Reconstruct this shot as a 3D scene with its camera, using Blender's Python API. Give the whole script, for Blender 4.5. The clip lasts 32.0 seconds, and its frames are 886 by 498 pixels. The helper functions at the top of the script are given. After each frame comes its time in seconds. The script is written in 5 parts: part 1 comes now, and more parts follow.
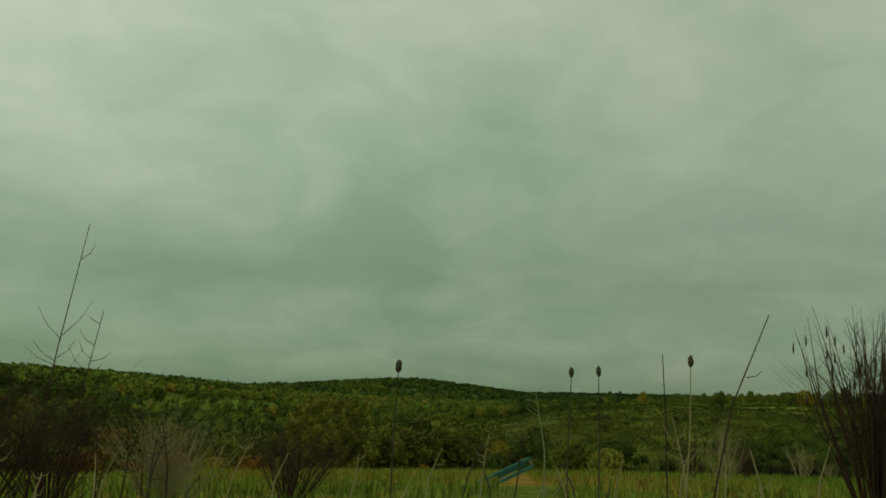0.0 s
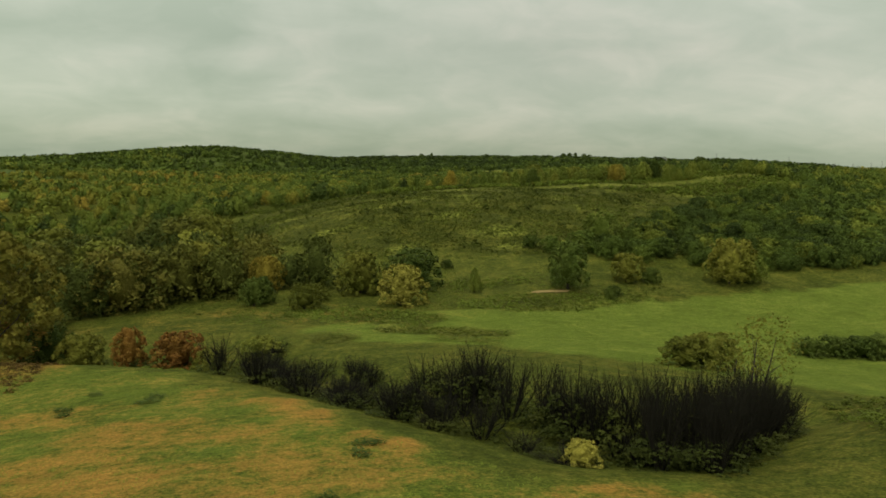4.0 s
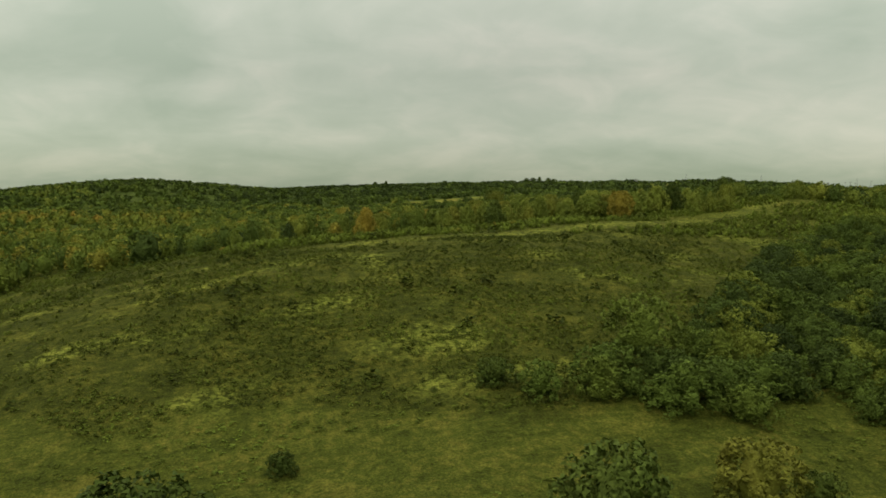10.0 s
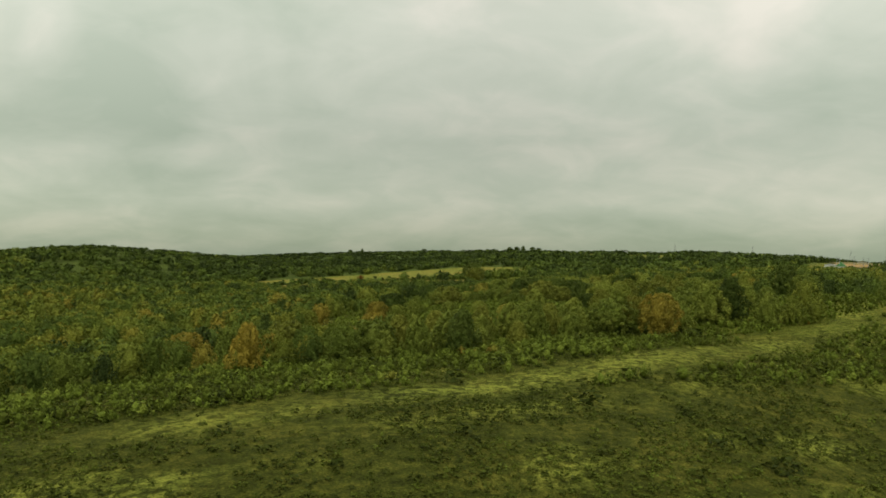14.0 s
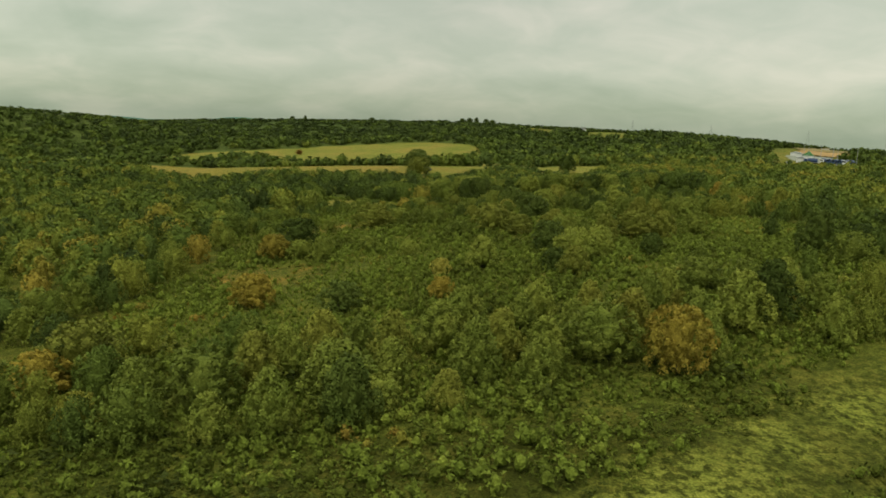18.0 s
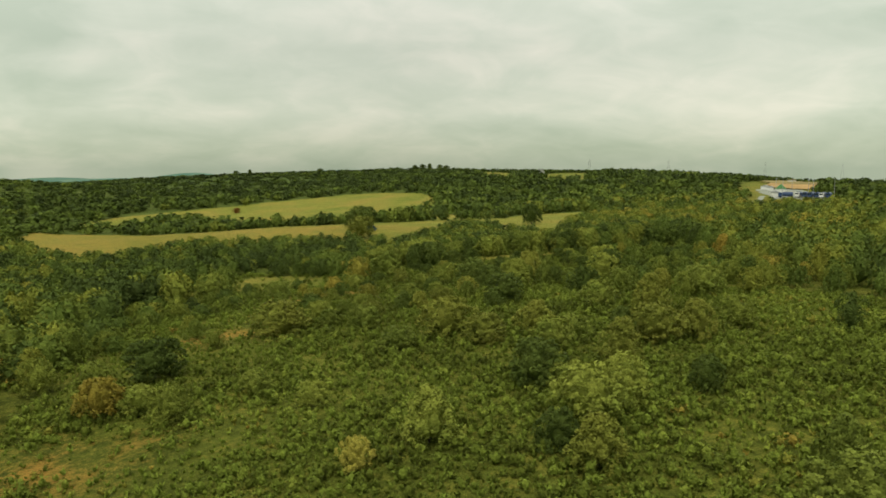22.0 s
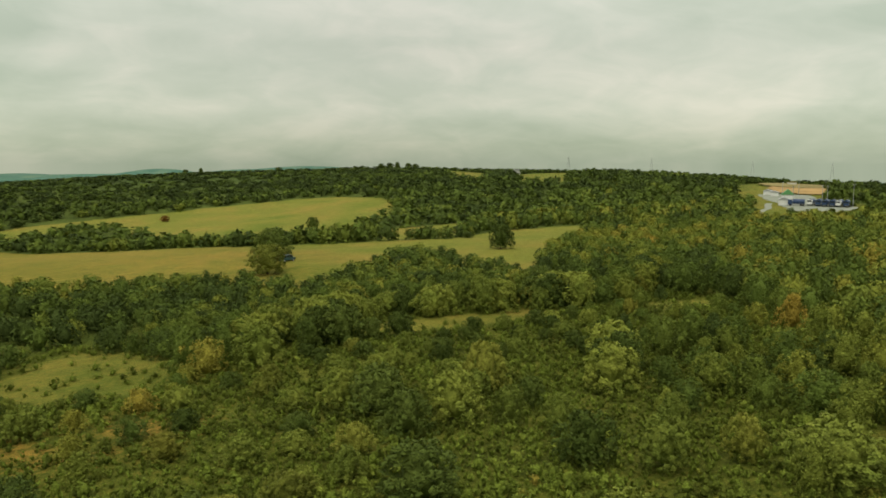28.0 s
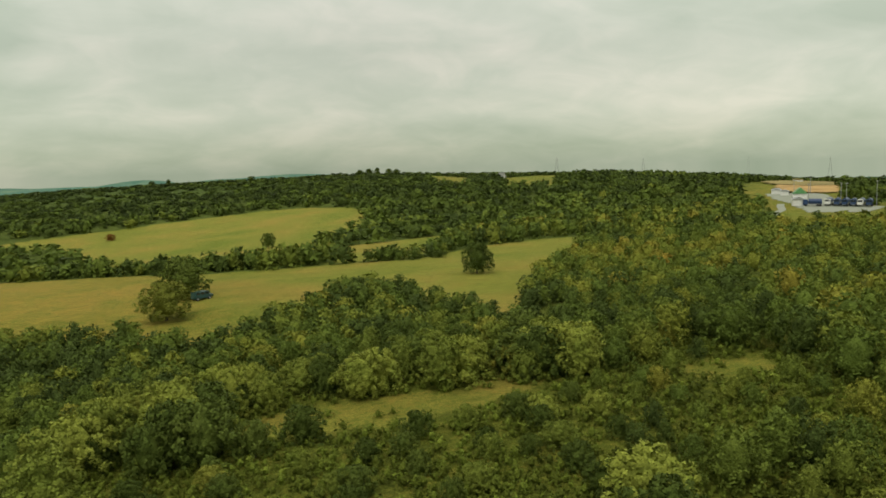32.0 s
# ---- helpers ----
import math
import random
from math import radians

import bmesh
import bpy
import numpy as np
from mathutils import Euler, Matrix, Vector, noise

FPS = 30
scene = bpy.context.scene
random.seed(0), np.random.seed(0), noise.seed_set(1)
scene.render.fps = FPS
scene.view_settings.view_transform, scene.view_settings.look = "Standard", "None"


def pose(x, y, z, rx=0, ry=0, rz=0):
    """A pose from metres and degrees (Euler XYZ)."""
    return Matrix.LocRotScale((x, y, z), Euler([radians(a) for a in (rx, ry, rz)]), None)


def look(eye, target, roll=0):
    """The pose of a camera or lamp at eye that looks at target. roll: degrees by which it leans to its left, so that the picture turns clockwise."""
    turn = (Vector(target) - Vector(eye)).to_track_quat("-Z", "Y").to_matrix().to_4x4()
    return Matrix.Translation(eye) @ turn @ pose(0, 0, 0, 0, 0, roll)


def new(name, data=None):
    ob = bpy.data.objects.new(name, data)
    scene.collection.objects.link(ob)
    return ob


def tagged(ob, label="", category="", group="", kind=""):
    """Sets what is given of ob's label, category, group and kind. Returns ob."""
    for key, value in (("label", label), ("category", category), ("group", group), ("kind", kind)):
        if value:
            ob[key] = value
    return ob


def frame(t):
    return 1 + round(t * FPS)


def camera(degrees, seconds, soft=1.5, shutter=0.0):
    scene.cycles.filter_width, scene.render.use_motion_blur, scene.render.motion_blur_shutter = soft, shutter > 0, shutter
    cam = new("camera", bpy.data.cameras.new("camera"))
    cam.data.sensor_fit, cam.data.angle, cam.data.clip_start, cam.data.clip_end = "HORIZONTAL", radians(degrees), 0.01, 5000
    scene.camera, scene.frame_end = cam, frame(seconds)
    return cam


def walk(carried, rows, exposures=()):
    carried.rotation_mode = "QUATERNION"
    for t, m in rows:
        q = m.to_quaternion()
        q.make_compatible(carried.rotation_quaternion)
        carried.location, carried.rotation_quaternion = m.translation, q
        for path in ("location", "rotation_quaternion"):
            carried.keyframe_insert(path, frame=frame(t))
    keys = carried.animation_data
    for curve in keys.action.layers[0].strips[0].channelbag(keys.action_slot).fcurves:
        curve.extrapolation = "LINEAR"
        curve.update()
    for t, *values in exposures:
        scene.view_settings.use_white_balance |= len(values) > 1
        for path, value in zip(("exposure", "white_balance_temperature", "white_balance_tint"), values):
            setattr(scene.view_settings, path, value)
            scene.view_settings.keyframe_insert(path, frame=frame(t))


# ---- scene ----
cam = camera(60.7, 32.0, 1.7)
PATH = [
    (0, (-2.131, -10.723, -3.456), (-2.154, -8.761, -3.072), 3.3),
    (0.5, (-0.453, -7.36, -0.418), (-0.47, -5.377, -0.161), 2.2),
    (1, (-0.125, -4.572, 0.288), (-0.136, -2.574, 0.379), 2.0),
    (1.5, (0.796, -1.557, 1.477), (0.793, 0.44, 1.373), 1.5),
    (2, (1.674, 2.578, 2.276), (1.73, 4.567, 2.067), 2.3),
    (2.5, (2.714, 7.559, 2.655), (2.886, 9.535, 2.396), 3.8),
    (3, (4.292, 12.992, 2.57), (4.579, 14.952, 2.299), 4.2),
    (3.5, (5.825, 18.155, 2.829), (6.221, 20.1, 2.578), 2.5),
    (4, (7.559, 23.521, 3.32), (8.035, 25.451, 3.099), 1.7),
    (4.5, (9.662, 29.016, 3.898), (10.173, 30.939, 3.687), 2.1),
    (6.5, (17.864, 51.541, 3.852), (18.377, 53.463, 3.648), 2.7),
    (7, (20.342, 57.774, 3.929), (20.862, 59.698, 3.762), 2.3),
    (7.5, (22.769, 64.15, 4.101), (23.288, 66.076, 3.956), 2.8),
    (8, (25.177, 70.685, 4.378), (25.689, 72.609, 4.187), 3.8),
    (8.5, (27.539, 77.32, 4.633), (28.062, 79.234, 4.387), 3.4),
    (9, (29.984, 84.001, 4.612), (30.534, 85.909, 4.375), 1.8),
    (9.5, (32.653, 90.945, 4.461), (33.216, 92.854, 4.264), 0.7),
    (10, (35.102, 97.335, 4.454), (35.669, 99.247, 4.306), 0.3),
    (10.5, (37.802, 104.207, 4.575), (38.367, 106.121, 4.444), 0.7),
    (11, (40.653, 110.812, 4.874), (41.208, 112.73, 4.754), 1.7),
    (11.5, (43.385, 117.19, 5.264), (43.934, 119.111, 5.166), 2.7),
    (12, (46.029, 123.514, 5.683), (46.576, 125.436, 5.615), 2.9),
    (12.5, (48.531, 129.71, 6.239), (49.079, 131.633, 6.201), 2.7),
    (13, (50.814, 135.508, 7.008), (51.379, 137.426, 7.001), 1.6),
    (13.5, (53.064, 141.659, 7.859), (53.656, 143.57, 7.872), 0.7),
    (14, (55.371, 147.101, 8.99), (55.981, 149.006, 9.015), 0.8),
    (14.5, (58.092, 152.559, 10.245), (58.706, 154.462, 10.257), 1.0),
    (16.5, (65.299, 167.871, 15.12), (65.934, 169.761, 14.967), 1.5),
    (17, (67.501, 172.777, 16.275), (68.151, 174.657, 16.067), 1.4),
    (17.5, (69.684, 177.916, 17.207), (70.373, 179.771, 16.917), 1.9),
    (18, (71.85, 182.939, 17.992), (72.579, 184.772, 17.664), 2.5),
    (18.5, (73.93, 187.662, 18.623), (74.671, 189.491, 18.301), 2.5),
    (19, (76.145, 192.39, 19.183), (76.885, 194.216, 18.836), 2.5),
    (19.5, (78.488, 197.162, 19.442), (79.227, 198.978, 19.05), 2.7),
    (20, (80.606, 201.594, 19.632), (81.356, 203.404, 19.233), 2.2),
    (20.5, (82.755, 205.627, 19.656), (83.532, 207.431, 19.283), 0.6),
    (21, (85.885, 211.907, 19.541), (86.69, 213.713, 19.237), -0.4),
    (21.5, (88.269, 216.577, 19.699), (89.086, 218.387, 19.461), -0.3),
    (22, (90.729, 221.285, 19.894), (91.558, 223.092, 19.684), -0.1),
    (22.5, (93.439, 225.818, 20.28), (94.275, 227.623, 20.073), 0.3),
    (23, (96.056, 230.358, 20.593), (96.904, 232.159, 20.392), 0.7),
    (23.5, (98.969, 235.132, 20.808), (99.825, 236.929, 20.618), 0.8),
    (24, (102.103, 240.15, 21.104), (102.963, 241.947, 20.928), 0.8),
    (24.5, (104.828, 244.665, 21.464), (105.694, 246.46, 21.301), 0.7),
    (25, (107.576, 249.092, 22.041), (108.447, 250.884, 21.869), 0.9),
    (25.5, (110.648, 253.724, 22.4), (111.521, 255.512, 22.203), 0.9),
    (27.5, (123.031, 270.683, 23.642), (123.913, 272.463, 23.414), -0.0),
    (28, (125.949, 275.053, 23.631), (126.831, 276.834, 23.409), 0.0),
    (28.5, (128.987, 279.322, 23.675), (129.867, 281.103, 23.444), 0.0),
    (29, (132.092, 283.673, 23.736), (132.974, 285.452, 23.502), -0.1),
    (29.5, (135.041, 287.98, 23.763), (135.926, 289.759, 23.53), -0.3),
    (30, (138.042, 292.267, 23.811), (138.931, 294.043, 23.576), -0.6),
    (30.5, (141.165, 296.604, 23.828), (142.06, 298.378, 23.598), -1.1),
    (31, (144.222, 301.007, 23.731), (145.123, 302.779, 23.509), -1.2),
    (31.5, (147.283, 305.314, 23.752), (148.186, 307.086, 23.539), -1.2),
    (32, (150.456, 309.76, 23.774), (151.361, 311.531, 23.563), -1.4),
]
EXPOSURES = [
    (0.0, -1.18, 6950, -27), (0.6, -1.16, 6900, -22), (1.2, -0.96, 6850, -10), (2.0, -0.55, 6850, -2), (3.0, -0.31, 6900, 1), (4.5, -0.26, 6900, 2),
    (9.0, -0.29, 6900, 2), (13.0, -0.29, 6900, 2), (15.0, -0.29, 6900, 3), (17.0, -0.31, 6900, 3), (18.0, -0.12, 6900, 3), (19.0, -0.08, 6900, 3), (20.0, 0.06, 6900, 4), (21.0, 0.09, 6900, 5), (23.0, 0.09, 6900, 5), (25.0, -0.01, 6900, 6), (28.0, -0.03, 6900, 6), (32.0, -0.05, 6900, 6)]
walk(cam, [(t, look(eye, target, roll)) for t, eye, target, roll in PATH], EXPOSURES)

# ---- sky, sun ----
world = bpy.data.worlds.new("overcast_sky")
scene.world = world
world.use_nodes = True


class Nodes:
    """A short way to write node trees."""

    def __init__(self, tree):
        self.tree = tree
        tree.nodes.clear()

    def add(self, kind, links=None, **values):
        node = self.tree.nodes.new(kind)
        for key, value in values.items():
            if key == "op":
                node.operation = value
            elif key == "blend":
                node.data_type, node.blend_type = "RGBA", value
            elif key == "attr":
                node.attribute_name = value
            elif key == "sky":
                node.sky_type = value
        for key, value in (links or {}).items():
            self.put(node.inputs[key], value)
        return node

    def put(self, socket, value):
        if isinstance(value, bpy.types.NodeSocket):
            self.tree.links.new(value, socket)
        elif isinstance(value, bpy.types.Node):
            self.tree.links.new(value.outputs[0], socket)
        elif isinstance(value, tuple) and len(value) == 3 and socket.type == "RGBA":
            socket.default_value = (*value, 1)
        else:
            socket.default_value = value

    def maths(self, op, a, b=0.0, clamp=False):
        node = self.add("ShaderNodeMath", {0: a, 1: b}, op=op)
        node.use_clamp = clamp
        return node.outputs[0]

    def mix(self, fac, a, b, blend="MIX"):
        node = self.add("ShaderNodeMix", blend=blend)
        for n, value in ((0, fac), (6, a), (7, b)):
            self.put(node.inputs[n], value)
        return node.outputs[2]

    def ramp(self, fac, stops):
        node = self.add("ShaderNodeValToRGB", {0: fac})
        marks = node.color_ramp.elements
        while len(marks) < len(stops):
            marks.new(0.5)
        for mark, (at, colour) in zip(marks, stops):
            mark.position = at
            mark.color = (*colour, 1) if isinstance(colour, tuple) else (colour, colour, colour, 1)
        return node.outputs[0]

    def noise(self, vector, scale, detail=4.0, rough=0.55, distort=0.0):
        node = self.add("ShaderNodeTexNoise", {"Scale": scale, "Detail": detail, "Roughness": rough, "Distortion": distort})
        if vector is not None:
            self.put(node.inputs["Vector"], vector)
        return node.outputs[0]


SUN_TURN, SUN_UP = radians(215), radians(58)
n = Nodes(world.node_tree)
way = n.add("ShaderNodeTexCoord").outputs["Generated"]
axis = n.add("ShaderNodeSeparateXYZ", {0: way})
rise = n.maths("ADD", n.maths("MAXIMUM", axis.outputs[2], 0.0), 0.3)
flat = n.add("ShaderNodeCombineXYZ", {0: n.maths("DIVIDE", axis.outputs[0], rise), 1: n.maths("DIVIDE", axis.outputs[1], rise), 2: 3.7}).outputs[0]
broad = n.noise(flat, 1.25, 4.0, 0.5, 0.7)
fine = n.noise(flat, 4.2, 5.0, 0.55, 0.5)
cloud = n.maths("ADD", n.maths("MULTIPLY", broad, 0.66), n.maths("MULTIPLY", fine, 0.34))
shade = n.ramp(cloud, [(0.33, (0.75, 0.825, 0.765)), (0.5, (0.955, 0.985, 0.955)), (0.64, (1.2, 1.145, 1.145))])
low = n.ramp(axis.outputs[2], [(0.0, (0.33, 0.37, 0.30)), (0.025, (0.40, 0.435, 0.355)), (0.07, (0.535, 0.55, 0.475)), (0.15, (0.555, 0.565, 0.50)), (0.3, (0.81, 0.80, 0.75)), (0.6, (0.95, 0.92, 0.88))])
bright = n.ramp(n.maths("ADD", 0.5, n.maths("MULTIPLY", axis.outputs[0], 0.5)), [(0.25, 1.0), (0.5, 0.84), (0.68, 0.76), (0.9, 0.88)])
bright = n.maths("MULTIPLY", bright, 1.33)
clouds = n.mix(1.0, n.mix(1.0, low, shade, "MULTIPLY"), n.add("ShaderNodeCombineXYZ", {0: bright, 1: bright, 2: bright}).outputs[0], "MULTIPLY")
clear = n.add("ShaderNodeTexSky", sky="NISHITA")
clear.sun_disc, clear.sun_elevation, clear.sun_rotation = False, SUN_UP, SUN_TURN
back = n.add("ShaderNodeBackground", {"Color": clouds, "Strength": 0.95})
thin = n.add("ShaderNodeBackground", {"Color": clear.outputs[0], "Strength": 0.012})
both = n.add("ShaderNodeAddShader", {0: back, 1: thin})
n.add("ShaderNodeOutputWorld", {0: both})

sun = new("sun", bpy.data.lights.new("sun", "SUN"))
sun.data.energy, sun.data.angle, sun.data.color = 1.3, radians(24), (1.0, 0.95, 0.84)
sun.matrix_world = look((0, 0, 0), (-math.sin(SUN_TURN) * math.cos(SUN_UP), -math.cos(SUN_TURN) * math.cos(SUN_UP), -math.sin(SUN_UP)))

# ---- materials ----


def material(name):
    m = bpy.data.materials.new(name)
    m.use_nodes = True
    return m, Nodes(m.node_tree)


def finish(n, colour, rough=0.8, metal=0.0, bump=None, depth=0.05, strength=0.6, spec=0.3):
    shader = n.add("ShaderNodeBsdfPrincipled", {"Base Color": colour, "Roughness": rough, "Metallic": metal, "Specular IOR Level": spec})
    if bump is not None:
        n.put(shader.inputs["Normal"], n.add("ShaderNodeBump", {"Height": bump, "Distance": depth, "Strength": strength}))
    n.add("ShaderNodeOutputMaterial", {0: shader})
    return shader


def plain(name, colour, rough=0.7, metal=0.0, scale=6.0, vary=0.35, spec=0.3):
    """A worn surface: one colour with grain and blotches."""
    m, n = material(name)
    at = n.add("ShaderNodeTexCoord").outputs["Object"]
    grain = n.maths("ADD", n.maths("MULTIPLY", n.noise(at, scale, 5.0), 0.6), n.maths("MULTIPLY", n.noise(at, scale * 7, 3.0), 0.4))
    dark = tuple(c * (1 - vary) for c in colour)
    light = tuple(min(1.0, c * (1 + vary)) for c in colour)
    finish(n, n.ramp(grain, [(0.3, dark), (0.7, light)]), rough, metal, grain, 0.01, 0.4, spec)
    return m


def leafage(name, dark, light, other, share=0.25):
    """Leaves that differ one from the next, tree from tree, and in patches through the crown."""
    m, n = material(name)
    leaf = n.add("ShaderNodeNewGeometry").outputs["Random Per Island"]
    tree = n.add("ShaderNodeObjectInfo").outputs["Random"]
    at = n.add("ShaderNodeTexCoord").outputs["Object"]
    patch = n.noise(at, 0.9, 3.0)
    base = n.mix(n.maths("ADD", 0.3, n.maths("MULTIPLY", leaf, 0.45)), dark, light)
    turned = n.maths("MULTIPLY", n.ramp(n.maths("ADD", patch, n.maths("MULTIPLY", tree, 0.25)), [(0.5, 0.0), (0.75, 1.0)]), share)
    colour = n.mix(turned, base, other)
    colour = n.mix(1.0, colour, n.ramp(tree, [(0.0, 0.75), (1.0, 1.2)]), "MULTIPLY")
    # gaps between leaf cells are darkened in the colour, like shade among leaves
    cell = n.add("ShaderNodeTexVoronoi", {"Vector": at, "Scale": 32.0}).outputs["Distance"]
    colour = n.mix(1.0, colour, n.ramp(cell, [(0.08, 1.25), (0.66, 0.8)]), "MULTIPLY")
    a = n.add("ShaderNodeBsdfPrincipled", {"Base Color": colour, "Roughness": 0.75, "Specular IOR Level": 0.08})
    n.put(a.inputs["Normal"], n.add("ShaderNodeBump", {"Height": n.maths("SUBTRACT", 1.0, cell), "Distance": 0.05, "Strength": 0.75}))
    b = n.add("ShaderNodeBsdfTranslucent", {"Color": colour})
    n.add("ShaderNodeOutputMaterial", {0: n.add("ShaderNodeMixShader", {0: 0.14, 1: a, 2: b})})
    return m


def mixed_leafage(name, stops):
    """Leaves of many joined plants: each plant's own hue stands in its attribute "hue"."""
    m, n = material(name)
    hue = n.add("ShaderNodeAttribute", attr="hue").outputs["Fac"]
    leaf = n.add("ShaderNodeNewGeometry").outputs["Random Per Island"]
    colour = n.mix(1.0, n.ramp(hue, stops), n.ramp(leaf, [(0.0, 0.86), (1.0, 1.16)]), "MULTIPLY")
    # cell rims painted darker to imitate shade between the leaves
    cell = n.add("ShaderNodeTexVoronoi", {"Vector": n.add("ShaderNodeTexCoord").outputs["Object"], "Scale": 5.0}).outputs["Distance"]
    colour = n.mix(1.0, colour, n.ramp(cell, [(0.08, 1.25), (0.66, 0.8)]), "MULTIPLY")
    a = n.add("ShaderNodeBsdfPrincipled", {"Base Color": colour, "Roughness": 0.8, "Specular IOR Level": 0.06})
    n.put(a.inputs["Normal"], n.add("ShaderNodeBump", {"Height": n.maths("SUBTRACT", 1.0, cell), "Distance": 0.2, "Strength": 0.75}))
    b = n.add("ShaderNodeBsdfTranslucent", {"Color": colour})
    n.add("ShaderNodeOutputMaterial", {0: n.add("ShaderNodeMixShader", {0: 0.12, 1: a, 2: b})})
    return m


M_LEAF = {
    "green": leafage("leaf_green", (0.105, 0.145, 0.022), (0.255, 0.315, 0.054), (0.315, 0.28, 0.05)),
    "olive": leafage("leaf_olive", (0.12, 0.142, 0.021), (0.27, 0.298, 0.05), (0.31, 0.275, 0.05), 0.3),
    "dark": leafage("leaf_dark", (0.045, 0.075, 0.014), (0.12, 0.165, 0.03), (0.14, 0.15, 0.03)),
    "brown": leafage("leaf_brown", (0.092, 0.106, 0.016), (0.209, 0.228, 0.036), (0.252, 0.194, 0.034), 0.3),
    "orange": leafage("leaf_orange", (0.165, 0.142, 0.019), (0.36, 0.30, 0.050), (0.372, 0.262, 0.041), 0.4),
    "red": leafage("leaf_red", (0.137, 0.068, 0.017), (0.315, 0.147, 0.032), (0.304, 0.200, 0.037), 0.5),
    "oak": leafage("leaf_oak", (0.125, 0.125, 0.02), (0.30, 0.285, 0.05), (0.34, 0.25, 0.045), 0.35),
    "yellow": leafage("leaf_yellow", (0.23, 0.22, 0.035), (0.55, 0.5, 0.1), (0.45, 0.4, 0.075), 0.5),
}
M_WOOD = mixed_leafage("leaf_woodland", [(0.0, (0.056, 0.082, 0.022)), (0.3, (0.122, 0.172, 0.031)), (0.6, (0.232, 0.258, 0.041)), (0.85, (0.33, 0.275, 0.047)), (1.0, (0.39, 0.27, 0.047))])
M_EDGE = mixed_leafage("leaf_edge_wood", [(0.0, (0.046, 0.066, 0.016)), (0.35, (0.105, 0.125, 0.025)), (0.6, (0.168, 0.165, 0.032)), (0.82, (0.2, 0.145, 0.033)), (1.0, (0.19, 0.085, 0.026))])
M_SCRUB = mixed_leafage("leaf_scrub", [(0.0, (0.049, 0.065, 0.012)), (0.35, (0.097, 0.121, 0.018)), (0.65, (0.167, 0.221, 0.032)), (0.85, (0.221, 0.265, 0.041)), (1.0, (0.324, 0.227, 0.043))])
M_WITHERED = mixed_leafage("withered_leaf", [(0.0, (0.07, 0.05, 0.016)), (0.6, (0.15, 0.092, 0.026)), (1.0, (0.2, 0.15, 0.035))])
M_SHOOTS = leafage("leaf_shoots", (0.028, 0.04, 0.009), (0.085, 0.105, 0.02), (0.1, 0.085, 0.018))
M_BARK = plain("bark", (0.055, 0.045, 0.035), 0.9, 0.0, 9.0)
M_TWIG = plain("bare_twigs", (0.017, 0.016, 0.011), 0.95, 0.0, 9.0, 0.35, 0.08)

# ---- the lie of the land ----
SWELLS = [
    (-40, 52, -3.7, 5.1, 0.9, 1.6),
    (10, 41, -6.4, 3.8, -3.3, -1.9),
    (50, 34, -2.3, -0.3, -0.9, -1.5),
    (90, 32, -10.8, -0.7, -7.6, -3.7),
    (125, 30, -3.4, -3.6, -3.4, -9.7),
    (155, 28, -4.0, -5.4, -0.2, -3.2),
    (185, 30, -8.9, 4.3, -5.3, -1.7),
    (220, 37, -10.0, 4.1, 6.6, -5.8),
    (265, 44, 2.2, -5.1, 0.5, 3.1),
    (320, 53, -3.3, 5.9, 4.8, 1.2),
    (385, 62, -4.3, -6.3, -1.4, 2.4),
    (460, 80, -0.8, 7.6, 1.5, 4.4),
    (570, 103, -0.2, -0.1, -0.8, -1.3),
    (700, 126, -7.9, -6.5, 7.1, 3.4),
]

FAR_HILLS = [
    (-217, 497, 110, 3.9), (-117, 571, 110, -2.2), (-112, 790, 140, 3.0), (-25, 830, 80, 18.2), (617, 510, 140, 9.0), (410, 480, 85, -4.2), (-211, 999, 170, -6.7),
    (-38, 1042, 170, -1.2), (139, 1048, 170, 11.4), (314, 1017, 170, 1.3), (479, 951, 170, 8.9), (626, 851, 170, 9.7), (768, 700, 170, -8.0), (254, 1438, 260, -0.2),
    (508, 1375, 260, 14.3), (742, 1260, 260, -1.8), (-150, 900, 90, 8.6), (70, 900, 70, 2.1), (560, 1000, 90, -2.0), (460, 1060, 60, 3.5)]
HORIZON_HILLS = [(-84, 4175, 190, 24), (568, 4154, 130, 38), (409, 4219, 110, 14), (926, 4504, 140, 23), (1272, 4733, 260, 37), (1618, 4629, 260, 32)]
KNOLLS = [(120, 268, 24, 1.9), (99, 214, 12, 1.5), (80, 190, 10, 0.9), (188, 336, 16, -2.2), (138, 412, 20, -1.3), (53, 134, 12, 0.9), (-52, 114, 10, 0.4), (-45, 98, 10, 1.3),
          (-30, 96, 10, 1.2), (-15, 92, 10, 1.2), (28, 46, 10, -0.7), (47, 50, 9, 1.7), (160, 238, 15, 2.5), (0, 45, 10, 0.4)]
GULLY = [(-30, 112), (-12, 104), (6, 93), (13, 79), (18, 68), (24, 59), (30, 57.5), (36, 60.5), (41, 64)]


